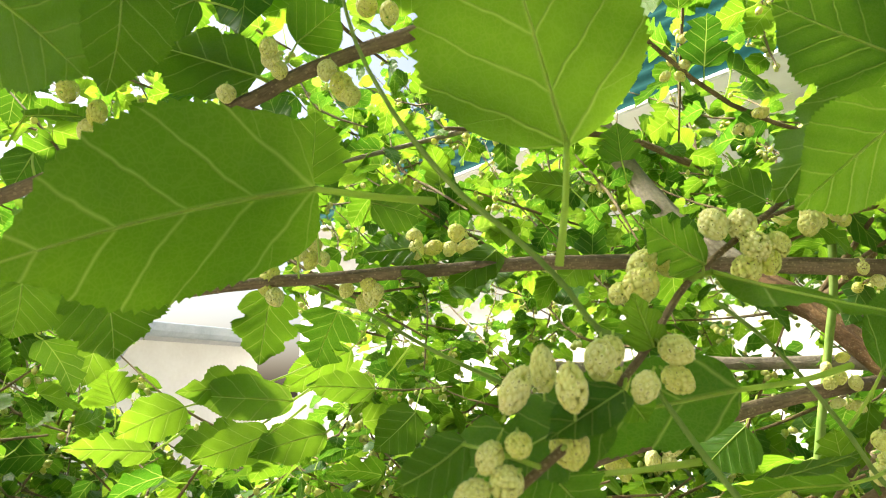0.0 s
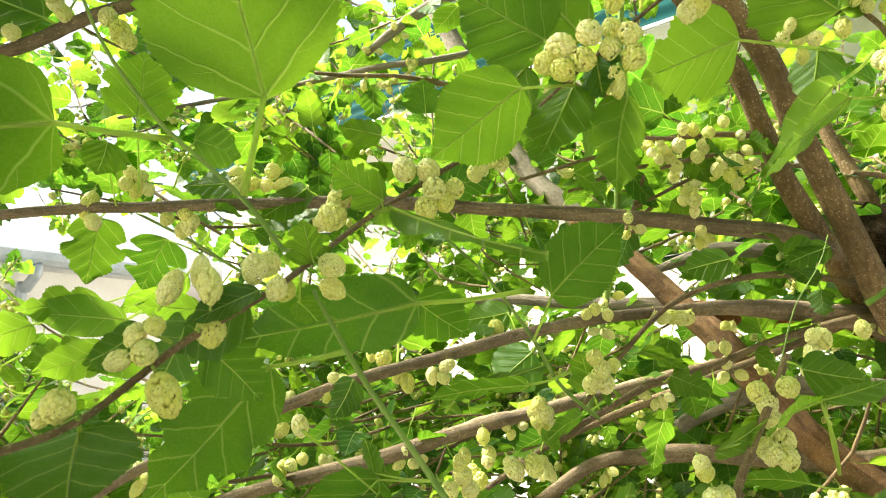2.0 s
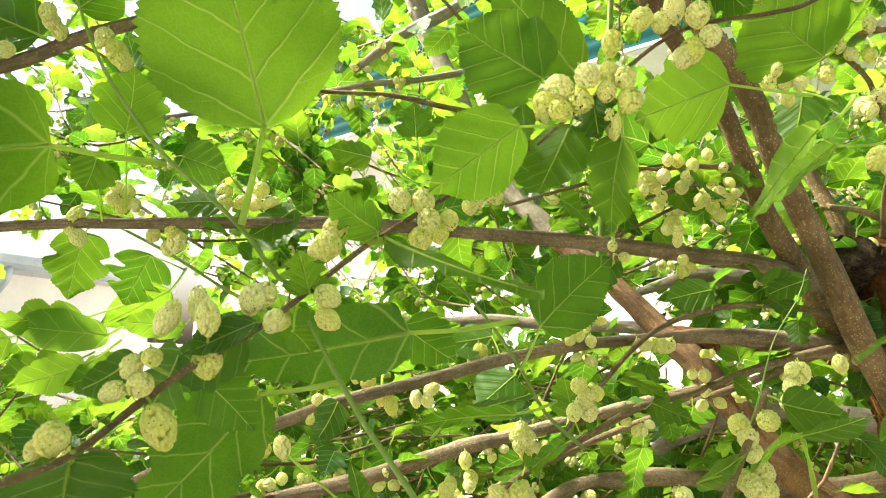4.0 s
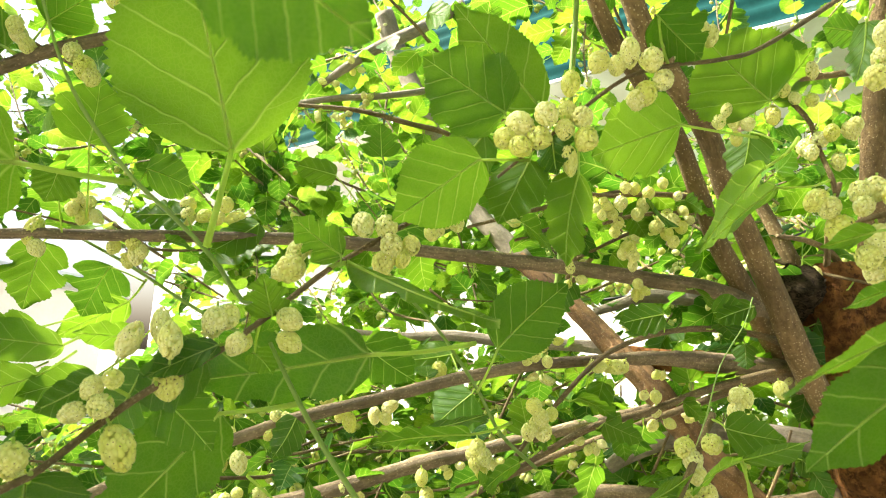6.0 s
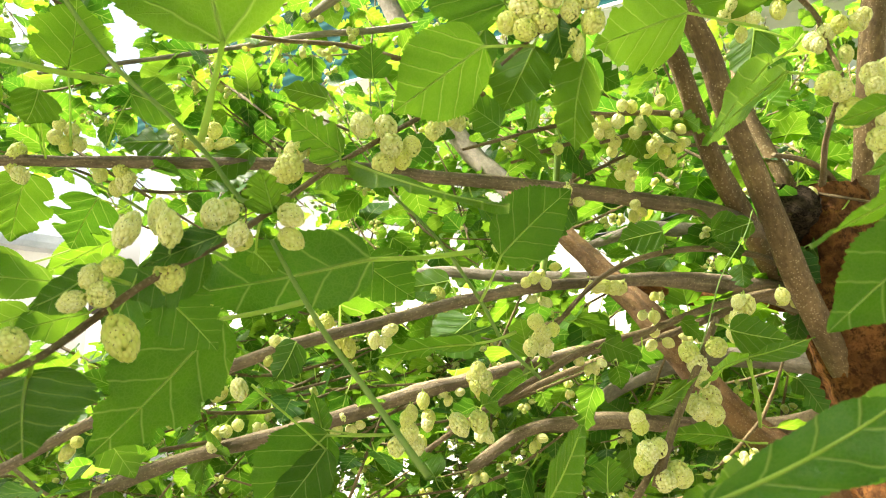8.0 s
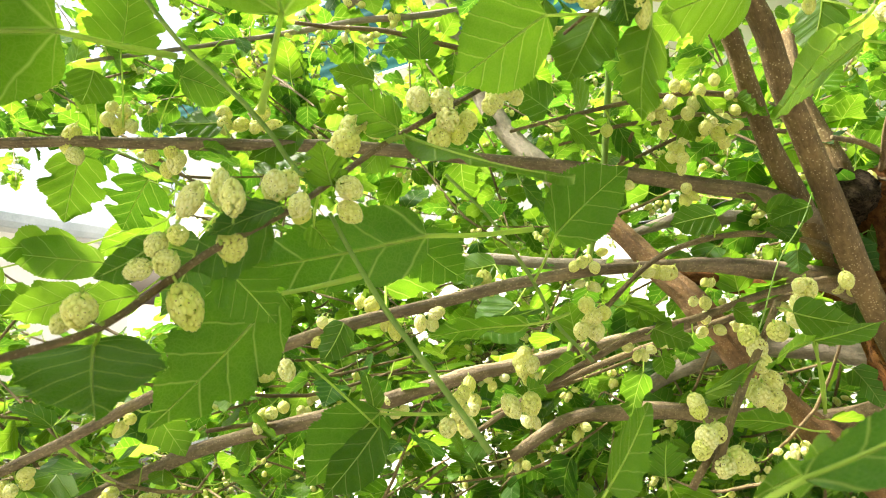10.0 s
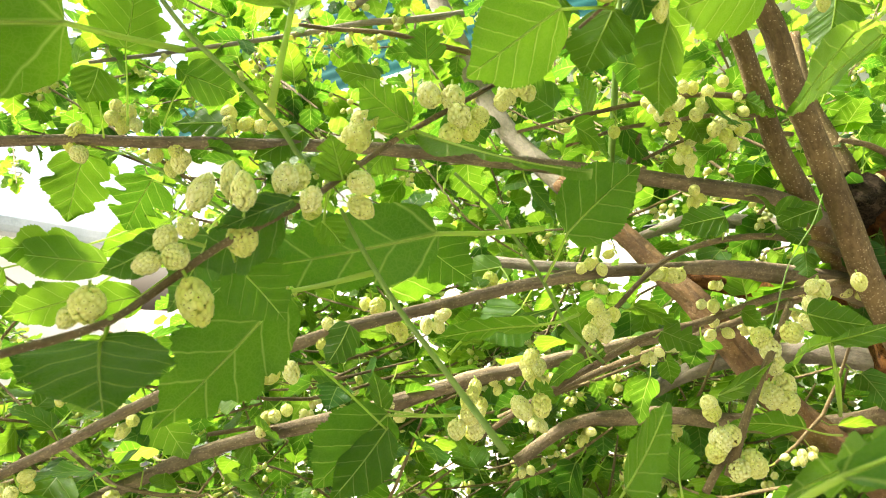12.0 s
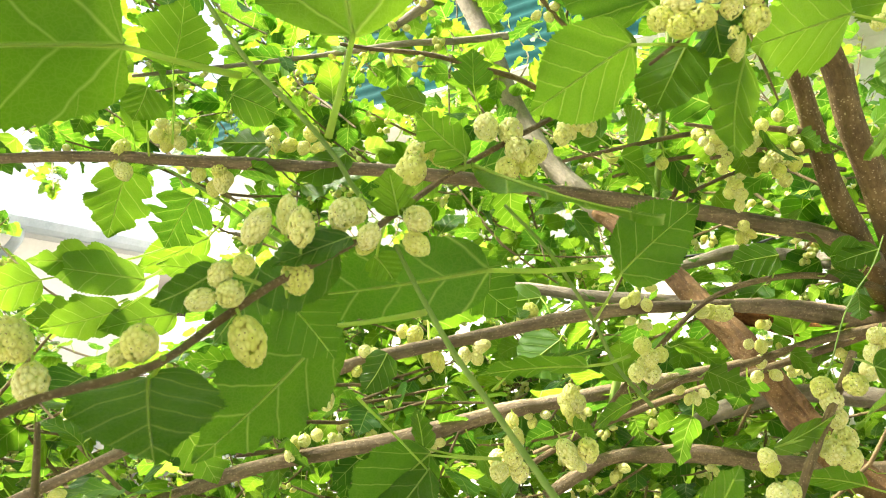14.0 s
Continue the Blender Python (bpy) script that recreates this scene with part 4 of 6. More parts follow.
leaf(branch_a, (-0.182, 0.725, 1.708), (-0.194, 0.736, 1.631), (-0.16, 0.97, 0.16), 0.070, 0.35, (-0.172, 0.713, 1.713), 0.12, 0.1, 0.02, 0.68)
leaf(branch_a, (-0.142, 0.699, 1.821), (-0.141, 0.697, 1.898), (-0.48, 0.88, 0.02), 0.086, 0.3, (-0.122, 0.667, 1.728), 0.12, 0.1, 0.02, 0.54)
leaf(branch_a, (-0.133, 0.602, 1.765), (-0.143, 0.609, 1.732), (0.01, 0.98, 0.21), 0.049, 0.15, (-0.139, 0.653, 1.710), 0.12, 0.1, 0.02, 0.54)
leaf(branch_a, (-0.077, 0.699, 1.799), (-0.017, 0.689, 1.779), (0.28, 0.86, 0.43), 0.051, 0.0, (-0.096, 0.701, 1.739), 0.12, 0.1, 0.02, 0.41)
leaf(branch_a, (-0.027, 0.705, 1.752), (-0.089, 0.720, 1.744), (0.26, 0.87, -0.42), 0.046, 0.45, (-0.015, 0.686, 1.724), 0.12, 0.1, 0.02, 0.31)
leaf(branch_a, (0.137, 0.702, 1.816), (0.085, 0.712, 1.824), (0.14, 0.95, -0.27), 0.039, 0.15, (0.169, 0.721, 1.785), 0.12, 0.1, 0.02, 0.75)
leaf(branch_a, (0.188, 0.687, 1.841), (0.182, 0.683, 1.881), (-0.16, 0.98, 0.10), 0.052, 0.45, (0.206, 0.730, 1.806), 0.12, 0.1, 0.02, 0.34)
leaf(branch_a, (0.055, 0.689, 1.746), (0.006, 0.685, 1.703), (0.22, 0.92, -0.33), 0.046, 0.15, (0.075, 0.697, 1.732), 0.12, 0.1, 0.02, 0.71)
leaf(branch_a, (0.006, 0.725, 1.713), (0.082, 0.707, 1.726), (0.28, 0.75, -0.60), 0.051, 0.45, (-0.004, 0.694, 1.723), 0.12, 0.1, 0.02, 0.48)
# sunlight on this bright yellow group is put into its high tone
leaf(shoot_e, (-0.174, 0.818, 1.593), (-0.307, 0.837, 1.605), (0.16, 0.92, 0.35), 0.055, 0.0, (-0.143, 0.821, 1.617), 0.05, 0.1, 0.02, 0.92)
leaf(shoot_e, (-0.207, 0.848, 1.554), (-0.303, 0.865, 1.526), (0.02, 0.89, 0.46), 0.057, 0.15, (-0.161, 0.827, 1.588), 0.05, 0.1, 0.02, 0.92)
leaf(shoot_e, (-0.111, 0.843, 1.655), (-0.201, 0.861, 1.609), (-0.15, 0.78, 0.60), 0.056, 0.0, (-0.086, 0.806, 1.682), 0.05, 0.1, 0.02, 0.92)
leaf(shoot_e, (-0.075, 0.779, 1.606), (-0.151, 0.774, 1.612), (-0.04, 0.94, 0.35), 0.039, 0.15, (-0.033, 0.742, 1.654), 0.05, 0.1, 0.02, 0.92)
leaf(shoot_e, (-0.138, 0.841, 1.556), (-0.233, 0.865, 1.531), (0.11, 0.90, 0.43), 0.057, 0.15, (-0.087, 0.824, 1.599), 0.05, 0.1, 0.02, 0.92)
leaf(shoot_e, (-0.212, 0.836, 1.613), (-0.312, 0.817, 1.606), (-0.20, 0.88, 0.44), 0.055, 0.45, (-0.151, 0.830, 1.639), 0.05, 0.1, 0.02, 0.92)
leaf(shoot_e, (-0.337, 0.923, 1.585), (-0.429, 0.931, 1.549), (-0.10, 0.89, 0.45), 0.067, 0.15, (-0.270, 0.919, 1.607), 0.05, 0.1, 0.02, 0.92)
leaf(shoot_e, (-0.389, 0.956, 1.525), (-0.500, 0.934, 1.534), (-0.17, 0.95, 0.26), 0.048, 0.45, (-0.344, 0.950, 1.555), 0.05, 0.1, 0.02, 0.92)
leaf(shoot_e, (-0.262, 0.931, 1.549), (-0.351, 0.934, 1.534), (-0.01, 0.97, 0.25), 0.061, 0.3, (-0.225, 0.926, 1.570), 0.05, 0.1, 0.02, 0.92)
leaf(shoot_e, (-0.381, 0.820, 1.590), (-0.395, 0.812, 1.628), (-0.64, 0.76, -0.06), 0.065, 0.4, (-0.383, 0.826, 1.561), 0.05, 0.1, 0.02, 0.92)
leaf(branch_c, (-0.032, 0.822, 1.580), (-0.078, 0.832, 1.535), (0.28, 0.96, -0.08), 0.058, 0.1, (-0.027, 0.868, 1.606), 0.12, 0.1, 0.02, 0.76)
leaf(branch_b, (0.165, 0.753, 1.578), (0.260, 0.766, 1.628), (-0.21, 0.97, 0.15), 0.066, 0.15, (0.165, 0.695, 1.547), 0.12, 0.1, 0.02, 0.49)
leaf(branch_b, (0.304, 0.759, 1.614), (0.235, 0.776, 1.597), (0.32, 0.83, -0.46), 0.050, 0.15, (0.302, 0.701, 1.586), 0.12, 0.1, 0.02, 0.75)
leaf(branch_b, (0.344, 0.805, 1.565), (0.299, 0.815, 1.518), (0.48, 0.83, -0.29), 0.080, 0.1, (0.366, 0.818, 1.599), 0.12, 0.1, 0.02, 0.57)
leaf(branch_b, (0.118, 0.645, 1.535), (0.099, 0.656, 1.492), (0.41, 0.91, 0.04), 0.038, 0.15, (0.112, 0.678, 1.529), 0.12, 0.1, 0.02, 0.42)
leaf(shoot_i, (0.503, 0.469, 1.467), (0.436, 0.478, 1.473), (0.16, 0.69, 0.71), 0.030, 0.0, (0.549, 0.483, 1.460), 0.15, 0.1, 0.02, 0.66)
leaf(branch_a, (0.641, 0.626, 1.692), (0.592, 0.636, 1.668), (0.35, 0.87, -0.35), 0.034, 0.3, (0.706, 0.741, 1.673), 0.12, 0.1, 0.02, 0.62)
leaf(shoot_d, (0.328, 0.530, 1.514), (0.287, 0.518, 1.492), (-0.45, 0.79, 0.42), 0.025, 0.15, (0.351, 0.545, 1.524), 0.12, 0.1, 0.02, 0.63)
leaf(branch_d, (0.598, 0.645, 1.682), (0.634, 0.635, 1.692), (0.14, 0.93, 0.35), 0.040, 0.0, (0.671, 0.714, 1.663), 0.12, 0.1, 0.02, 0.52)
leaf(branch_d, (0.521, 0.621, 1.673), (0.471, 0.634, 1.656), (0.36, 0.85, -0.38), 0.044, 0.2, (0.563, 0.697, 1.658), 0.12, 0.1, 0.02, 0.41)
leaf(branch_v, (0.463, 0.359, 1.767), (0.384, 0.339, 1.691), (-0.50, 0.81, 0.30), 0.037, 0.0, (0.525, 0.396, 1.813), 0.12, 0.1, 0.02, 0.61)
# ---- berries that hang nearest ----
berry(twig_a, (0.030, 0.290, 1.602), (-0.42, 0.05, -0.9), 0.0225, 0.0130)
berry(twig_a, (0.043, 0.300, 1.611), (0.05, 0.1, -1.0), 0.0220, 0.0122)
berry(twig_a, (0.052, 0.283, 1.603), (0.12, 0.0, -1.0), 0.0215, 0.0135)
berry(twig_a, (0.052, 0.292, 1.579), (-0.20, 0.25, 1.01), 0.0195, 0.0170)
berry(twig_a, (0.085, 0.294, 1.603), (0.36, -0.35, 0.87), 0.0158, 0.0120)
berry(twig_a, (0.070, 0.309, 1.615), (0.1, 0.0, 1.0), 0.0200, 0.0150)
berry(twig_a, (0.076, 0.318, 1.619), (0.3, 0.0, 1.0), 0.0170, 0.0150)
berry(twig_a, (0.011, 0.275, 1.563), (0.86, -0.32, 0.40), 0.0164, 0.0113)
berry(twig_a, (0.024, 0.274, 1.567), (0.62, -0.49, 0.66), 0.0148, 0.0137)
berry(twig_a, (0.034, 0.280, 1.546), (-0.37, -0.14, 0.92), 0.0266, 0.0179)
berry(twig_a, (0.018, 0.277, 1.576), (0.47, 0.15, 0.95), 0.0144, 0.0115)
berry(twig_a, (0.029, 0.272, 1.581), (-0.15, -0.30, 0.96), 0.0114, 0.0109)
berry(twig_a, (0.112, 0.332, 1.621), (-0.88, 0.18, 0.43), 0.0184, 0.0155)
berry(twig_a, (0.113, 0.335, 1.607), (-0.87, -0.17, 0.53), 0.0184, 0.0142)
berry(twig_a, (0.084, 0.340, 1.605), (0.43, -0.05, 0.92), 0.0148, 0.0127)
berry(twig_a, (0.108, 0.371, 1.658), (0.26, -0.03, 0.98), 0.0219, 0.0205)
berry(twig_a, (0.111, 0.377, 1.671), (0.62, -0.49, 0.66), 0.0216, 0.0156)
berry(twig_a, (0.126, 0.378, 1.672), (-0.53, 0.23, 0.85), 0.0187, 0.0150)
berry(twig_a, (0.100, 0.386, 1.656), (0.61, 0.10, 0.86), 0.0150, 0.0128)
berry(twig_a, (0.132, 0.373, 1.679), (-0.50, 0.36, 0.87), 0.0135, 0.0112)
berry(twig_a, (0.156, 0.384, 1.696), (-0.34, 0.38, 0.96), 0.0214, 0.0173)
berry(twig_a, (0.173, 0.386, 1.696), (-0.14, -0.28, 0.96), 0.0208, 0.0174)
berry(twig_a, (0.177, 0.379, 1.682), (-0.42, 0.03, 0.91), 0.0188, 0.0171)
berry(twig_a, (0.172, 0.383, 1.669), (0.08, -0.06, 1.00), 0.0197, 0.0172)
berry(twig_a, (0.185, 0.383, 1.674), (-0.19, 0.32, 1.02), 0.0173, 0.0148)
berry(twig_a, (0.192, 0.384, 1.684), (-0.22, 0.18, 1.00), 0.0166, 0.0141)
berry(twig_a, (0.208, 0.373, 1.698), (-0.49, 0.44, 0.88), 0.0181, 0.0123)
berry(twig_a, (0.214, 0.366, 1.703), (-0.04, 0.21, 1.04), 0.0163, 0.0130)
berry(twig_a, (0.205, 0.373, 1.693), (-0.16, -0.36, 0.95), 0.0139, 0.0123)
berry(twig_a, (0.223, 0.375, 1.702), (-0.41, 0.07, 0.92), 0.0141, 0.0125)
berry(twig_a, (-0.007, 0.255, 1.542), (0.12, -0.15, 0.98), 0.0181, 0.0161)
berry(twig_a, (-0.017, 0.262, 1.536), (0.49, 0.07, 0.90), 0.0121, 0.0095)
berry(twig_a, (-0.052, 0.265, 1.521), (-0.08, 0.06, 1.01), 0.0193, 0.0150)
berry(twig_a, (-0.063, 0.261, 1.539), (0.40, -0.25, 0.89), 0.0216, 0.0180)
berry(twig_a, (-0.058, 0.260, 1.537), (-0.11, -0.17, 0.98), 0.0167, 0.0143)
berry(branch_x, (0.246, 0.298, 1.755), (-0.79, 0.61, 0.50), 0.0211, 0.0175)
berry(branch_x, (0.259, 0.285, 1.759), (-0.50, 0.37, 0.87), 0.0179, 0.0157)
berry(branch_x, (0.257, 0.291, 1.745), (-0.88, 0.49, 0.31), 0.0173, 0.0158)
berry(branch_x, (0.245, 0.292, 1.738), (-0.83, 0.44, 0.47), 0.0164, 0.0143)
berry(branch_x, (0.237, 0.300, 1.745), (-0.99, -0.04, 0.23), 0.0167, 0.0153)
berry(branch_x, (0.286, 0.286, 1.746), (0.43, -0.02, 0.92), 0.0180, 0.0159)
berry(branch_x, (0.283, 0.285, 1.760), (-0.29, -0.13, 0.95), 0.0159, 0.0144)
berry(branch_x, (0.275, 0.291, 1.765), (-0.49, -0.29, 0.86), 0.0154, 0.0131)
berry(branch_x, (0.277, 0.290, 1.732), (-0.21, -0.17, 0.97), 0.0216, 0.0108)
berry(branch_x, (0.272, 0.287, 1.751), (-0.14, -0.28, 0.96), 0.0144, 0.0129)
berry(branch_x, (0.312, 0.280, 1.806), (-0.15, -0.32, 0.96), 0.0213, 0.0133)
berry(branch_x, (0.328, 0.281, 1.804), (-0.13, -0.20, 0.97), 0.0178, 0.0156)
berry(branch_x, (0.326, 0.285, 1.782), (0.28, 0.05, 0.99), 0.0193, 0.0156)
berry(branch_x, (0.336, 0.281, 1.791), (0.49, 0.23, 0.96), 0.0171, 0.0141)
berry(branch_x, (0.276, 0.290, 1.784), (0.08, -0.09, 1.00), 0.0191, 0.0131)
berry(branch_x, (0.320, 0.286, 1.777), (-0.14, -0.29, 0.96), 0.0148, 0.0134)
berry(branch_x, (0.292, 0.283, 1.798), (0.40, -0.17, 0.90), 0.0169, 0.0146)
berry(branch_x, (0.306, 0.286, 1.799), (0.07, -0.14, 0.99), 0.0148, 0.0126)
berry(branch_x, (0.356, 0.301, 1.832), (-0.09, -0.05, 1.00), 0.0182, 0.0142)
berry(branch_x, (0.370, 0.295, 1.838), (-0.25, 0.02, 0.97), 0.0189, 0.0157)
berry(branch_x, (0.362, 0.300, 1.822), (-0.05, 0.17, 1.03), 0.0158, 0.0142)
berry(branch_x, (0.378, 0.294, 1.835), (0.05, -0.20, 0.98), 0.0173, 0.0118)
berry(branch_x, (0.347, 0.296, 1.830), (0.00, -0.44, 0.94), 0.0140, 0.0117)
berry(branch_v, (0.514, 0.365, 1.860), (-0.49, -0.30, 0.86), 0.0171, 0.0124)
berry(branch_v, (0.489, 0.367, 1.840), (-0.08, 0.01, 1.01), 0.0132, 0.0123)
berry(branch_v, (0.499, 0.366, 1.834), (-0.18, 0.36, 1.02), 0.0123, 0.0104)
berry(branch_v, (0.511, 0.361, 1.832), (-0.21, 0.21, 1.00), 0.0131, 0.0113)
berry(branch_v, (0.487, 0.378, 1.822), (-0.03, 0.23, 1.04), 0.0191, 0.0134)
berry(branch_v, (0.455, 0.383, 1.814), (0.12, 0.13, 1.03), 0.0162, 0.0114)
berry(branch_v, (0.462, 0.375, 1.810), (-0.04, 0.21, 1.04), 0.0131, 0.0122)
berry(branch_v, (0.458, 0.385, 1.800), (-0.09, -0.03, 1.00), 0.0143, 0.0105)
berry(branch_v, (0.442, 0.385, 1.813), (-0.08, 0.01, 1.01), 0.0142, 0.0123)
berry(branch_v, (0.445, 0.379, 1.821), (0.25, -0.09, 0.97), 0.0141, 0.0094)
berry(branch_w, (0.506, 0.363, 1.791), (0.13, 0.17, 1.03), 0.0168, 0.0158)
berry(branch_w, (0.515, 0.358, 1.798), (-0.37, 0.25, 0.94), 0.0148, 0.0139)
berry(branch_w, (0.505, 0.356, 1.785), (0.11, 0.07, 1.02), 0.0147, 0.0119)
berry(branch_w, (0.518, 0.349, 1.801), (-0.16, -0.37, 0.95), 0.0155, 0.0128)
berry(branch_w, (0.535, 0.348, 1.805), (-0.20, 0.26, 1.01), 0.0175, 0.0147)
berry(branch_w, (0.535, 0.343, 1.808), (-0.18, 0.35, 1.02), 0.0137, 0.0128)
berry(branch_w, (0.526, 0.352, 1.779), (-0.07, 0.03, 1.01), 0.0165, 0.0119)
berry(branch_v, (0.482, 0.255, 1.833), (-0.25, -0.38, 0.93), 0.0213, 0.0167)
berry(branch_v, (0.485, 0.260, 1.820), (-0.05, 0.17, 1.03), 0.0191, 0.0176)
berry(branch_v, (0.493, 0.256, 1.812), (-0.16, -0.36, 0.95), 0.0205, 0.0175)
berry(branch_v, (0.473, 0.255, 1.802), (-0.15, -0.30, 0.96), 0.0187, 0.0165)
berry(branch_v, (0.493, 0.252, 1.822), (-0.13, -0.25, 0.97), 0.0189, 0.0151)
berry(branch_v, (0.489, 0.255, 1.800), (-0.11, -0.13, 0.99), 0.0166, 0.0151)
berry(branch_y, (0.462, 0.278, 1.703), (0.15, 0.24, 1.05), 0.0227, 0.0197)
berry(branch_y, (0.447, 0.281, 1.722), (0.64, -0.40, 0.67), 0.0183, 0.0160)
berry(branch_y, (0.453, 0.277, 1.717), (0.43, -0.04, 0.92), 0.0174, 0.0151)
berry(branch_y, (0.476, 0.276, 1.730), (0.43, -0.02, 0.92), 0.0176, 0.0153)
berry(branch_y, (0.485, 0.273, 1.732), (0.10, -0.00, 1.01), 0.0191, 0.0168)
berry(branch_y, (0.474, 0.271, 1.719), (0.44, -0.01, 0.92), 0.0159, 0.0136)
berry(branch_y, (0.492, 0.262, 1.727), (0.12, 0.11, 1.03), 0.0225, 0.0195)
berry(branch_y, (0.484, 0.270, 1.697), (0.15, 0.27, 1.05), 0.0248, 0.0188)
berry(branch_y, (0.501, 0.269, 1.706), (-0.08, 0.02, 1.01), 0.0250, 0.0212)
berry(branch_y, (0.476, 0.271, 1.685), (0.31, 0.17, 1.01), 0.0187, 0.0172)
berry(branch_y, (0.491, 0.280, 1.678), (0.47, 0.16, 0.95), 0.0214, 0.0191)
berry(branch_y, (0.502, 0.263, 1.732), (-0.16, -0.38, 0.95), 0.0189, 0.0174)
berry(branch_y, (0.494, 0.270, 1.679), (0.43, -0.05, 0.92), 0.0188, 0.0173)
berry(shoot_g, (0.451, 0.453, 1.542), (0.49, 0.25, 0.96), 0.0199, 0.0179)
berry(shoot_g, (0.469, 0.439, 1.547), (-0.63, -0.24, 0.78), 0.0196, 0.0186)
berry(shoot_g, (0.458, 0.451, 1.532), (0.12, 0.12, 1.03), 0.0218, 0.0179)
berry(shoot_g, (0.461, 0.450, 1.520), (-0.05, 0.17, 1.03), 0.0188, 0.0178)
berry(shoot_g, (0.473, 0.455, 1.503), (-0.33, -0.34, 0.92), 0.0249, 0.0199)
berry(shoot_g, (0.459, 0.449, 1.494), (0.08, -0.08, 1.00), 0.0216, 0.0176)
berry(shoot_g, (0.472, 0.448, 1.490), (-0.24, 0.08, 0.98), 0.0216, 0.0187)
berry(shoot_g, (0.458, 0.457, 1.497), (0.05, -0.23, 0.97), 0.0199, 0.0169)
berry(shoot_f, (0.523, 0.487, 1.573), (-0.23, 0.14, 0.99), 0.0205, 0.0162)
berry(shoot_f, (0.532, 0.486, 1.587), (-0.24, 0.10, 0.99), 0.0217, 0.0163)
berry(shoot_f, (0.541, 0.491, 1.563), (-0.14, -0.25, 0.97), 0.0196, 0.0175)
berry(shoot_f, (0.523, 0.491, 1.559), (-0.08, 0.02, 1.01), 0.0195, 0.0173)
berry(shoot_f, (0.521, 0.484, 1.589), (0.43, -0.02, 0.92), 0.0162, 0.0129)
berry(shoot_f, (0.568, 0.483, 1.596), (-0.26, 0.01, 0.97), 0.0186, 0.0142)
berry(branch_d, (0.353, 0.571, 1.564), (-0.11, -0.11, 0.99), 0.0185, 0.0173)
berry(branch_d, (0.361, 0.571, 1.553), (-0.31, -0.22, 0.94), 0.0208, 0.0173)
berry(branch_d, (0.349, 0.572, 1.538), (-0.06, 0.11, 1.02), 0.0195, 0.0161)
berry(branch_d, (0.365, 0.576, 1.539), (-0.26, 0.01, 0.97), 0.0221, 0.0197)
berry(branch_d, (0.359, 0.577, 1.547), (-0.03, 0.25, 1.04), 0.0174, 0.0163)
berry(branch_d, (0.372, 0.571, 1.557), (-0.08, -0.01, 1.00), 0.0162, 0.0139)
berry(branch_d, (0.467, 0.703, 1.613), (-0.15, -0.32, 0.96), 0.0184, 0.0170)
berry(branch_d, (0.497, 0.693, 1.610), (-0.93, 0.25, 0.28), 0.0240, 0.0197)
berry(branch_d, (0.487, 0.696, 1.611), (-0.53, 0.22, 0.85), 0.0198, 0.0184)
berry(branch_d, (0.507, 0.699, 1.611), (0.43, -0.04, 0.92), 0.0213, 0.0185)
berry(branch_e, (0.556, 0.704, 1.577), (-0.01, 0.35, 1.06), 0.0187, 0.0158)
berry(branch_e, (0.559, 0.709, 1.559), (-0.16, -0.38, 0.95), 0.0188, 0.0144)
berry(branch_e, (0.575, 0.703, 1.545), (-0.83, 0.46, 0.47), 0.0172, 0.0144)
berry(branch_e, (0.554, 0.708, 1.541), (0.75, 0.09, 0.75), 0.0187, 0.0144)
berry(branch_e, (0.539, 0.702, 1.578), (0.49, 0.24, 0.96), 0.0143, 0.0129)
berry(branch_e, (0.512, 0.710, 1.541), (-0.03, 0.24, 1.04), 0.0185, 0.0142)
berry(branch_b, (0.096, 0.672, 1.534), (-0.14, -0.29, 0.96), 0.0147, 0.0147)
berry(branch_b, (0.106, 0.671, 1.531), (-0.31, -0.24, 0.93), 0.0171, 0.0147)
berry(branch_b, (0.091, 0.674, 1.513), (0.77, 0.19, 0.76), 0.0158, 0.0122)
berry(branch_b, (0.107, 0.671, 1.511), (-0.16, -0.36, 0.95), 0.0268, 0.0195)
berry(branch_b, (0.060, 0.696, 1.480), (-0.33, 0.43, 0.97), 0.0284, 0.0197)
berry(branch_b, (0.039, 0.702, 1.474), (0.74, 0.06, 0.74), 0.0222, 0.0161)
berry(branch_b, (0.048, 0.687, 1.511), (0.40, -0.19, 0.90), 0.0171, 0.0134)
berry(branch_b, (0.149, 0.704, 1.555), (0.17, -0.46, 0.91), 0.0246, 0.0194)
berry(branch_b, (0.177, 0.704, 1.528), (-0.27, -0.04, 0.96), 0.0260, 0.0169)
berry(branch_b, (0.205, 0.699, 1.537), (-0.05, 0.14, 1.03), 0.0221, 0.0156)
berry(branch_b, (0.167, 0.710, 1.534), (0.33, -0.50, 0.85), 0.0183, 0.0157)
berry(branch_b, (0.136, 0.711, 1.558), (0.15, 0.26, 1.05), 0.0169, 0.0143)
berry(branch_b, (0.281, 0.719, 1.593), (-0.28, -0.12, 0.95), 0.0233, 0.0192)
berry(branch_b, (0.272, 0.718, 1.583), (0.06, -0.18, 0.98), 0.0205, 0.0150)
berry(branch_b, (0.287, 0.713, 1.580), (-0.38, 0.21, 0.94), 0.0177, 0.0136)
berry(branch_b, (0.391, 0.688, 1.617), (-0.02, 0.31, 1.05), 0.0164, 0.0150)
berry(branch_b, (0.406, 0.687, 1.611), (-0.20, 0.26, 1.01), 0.0164, 0.0137)
berry(branch_b, (0.381, 0.688, 1.611), (0.35, -0.43, 0.86), 0.0150, 0.0136)
berry(branch_c, (0.050, 0.843, 1.420), (-0.21, 0.21, 1.00), 0.0174, 0.0160)
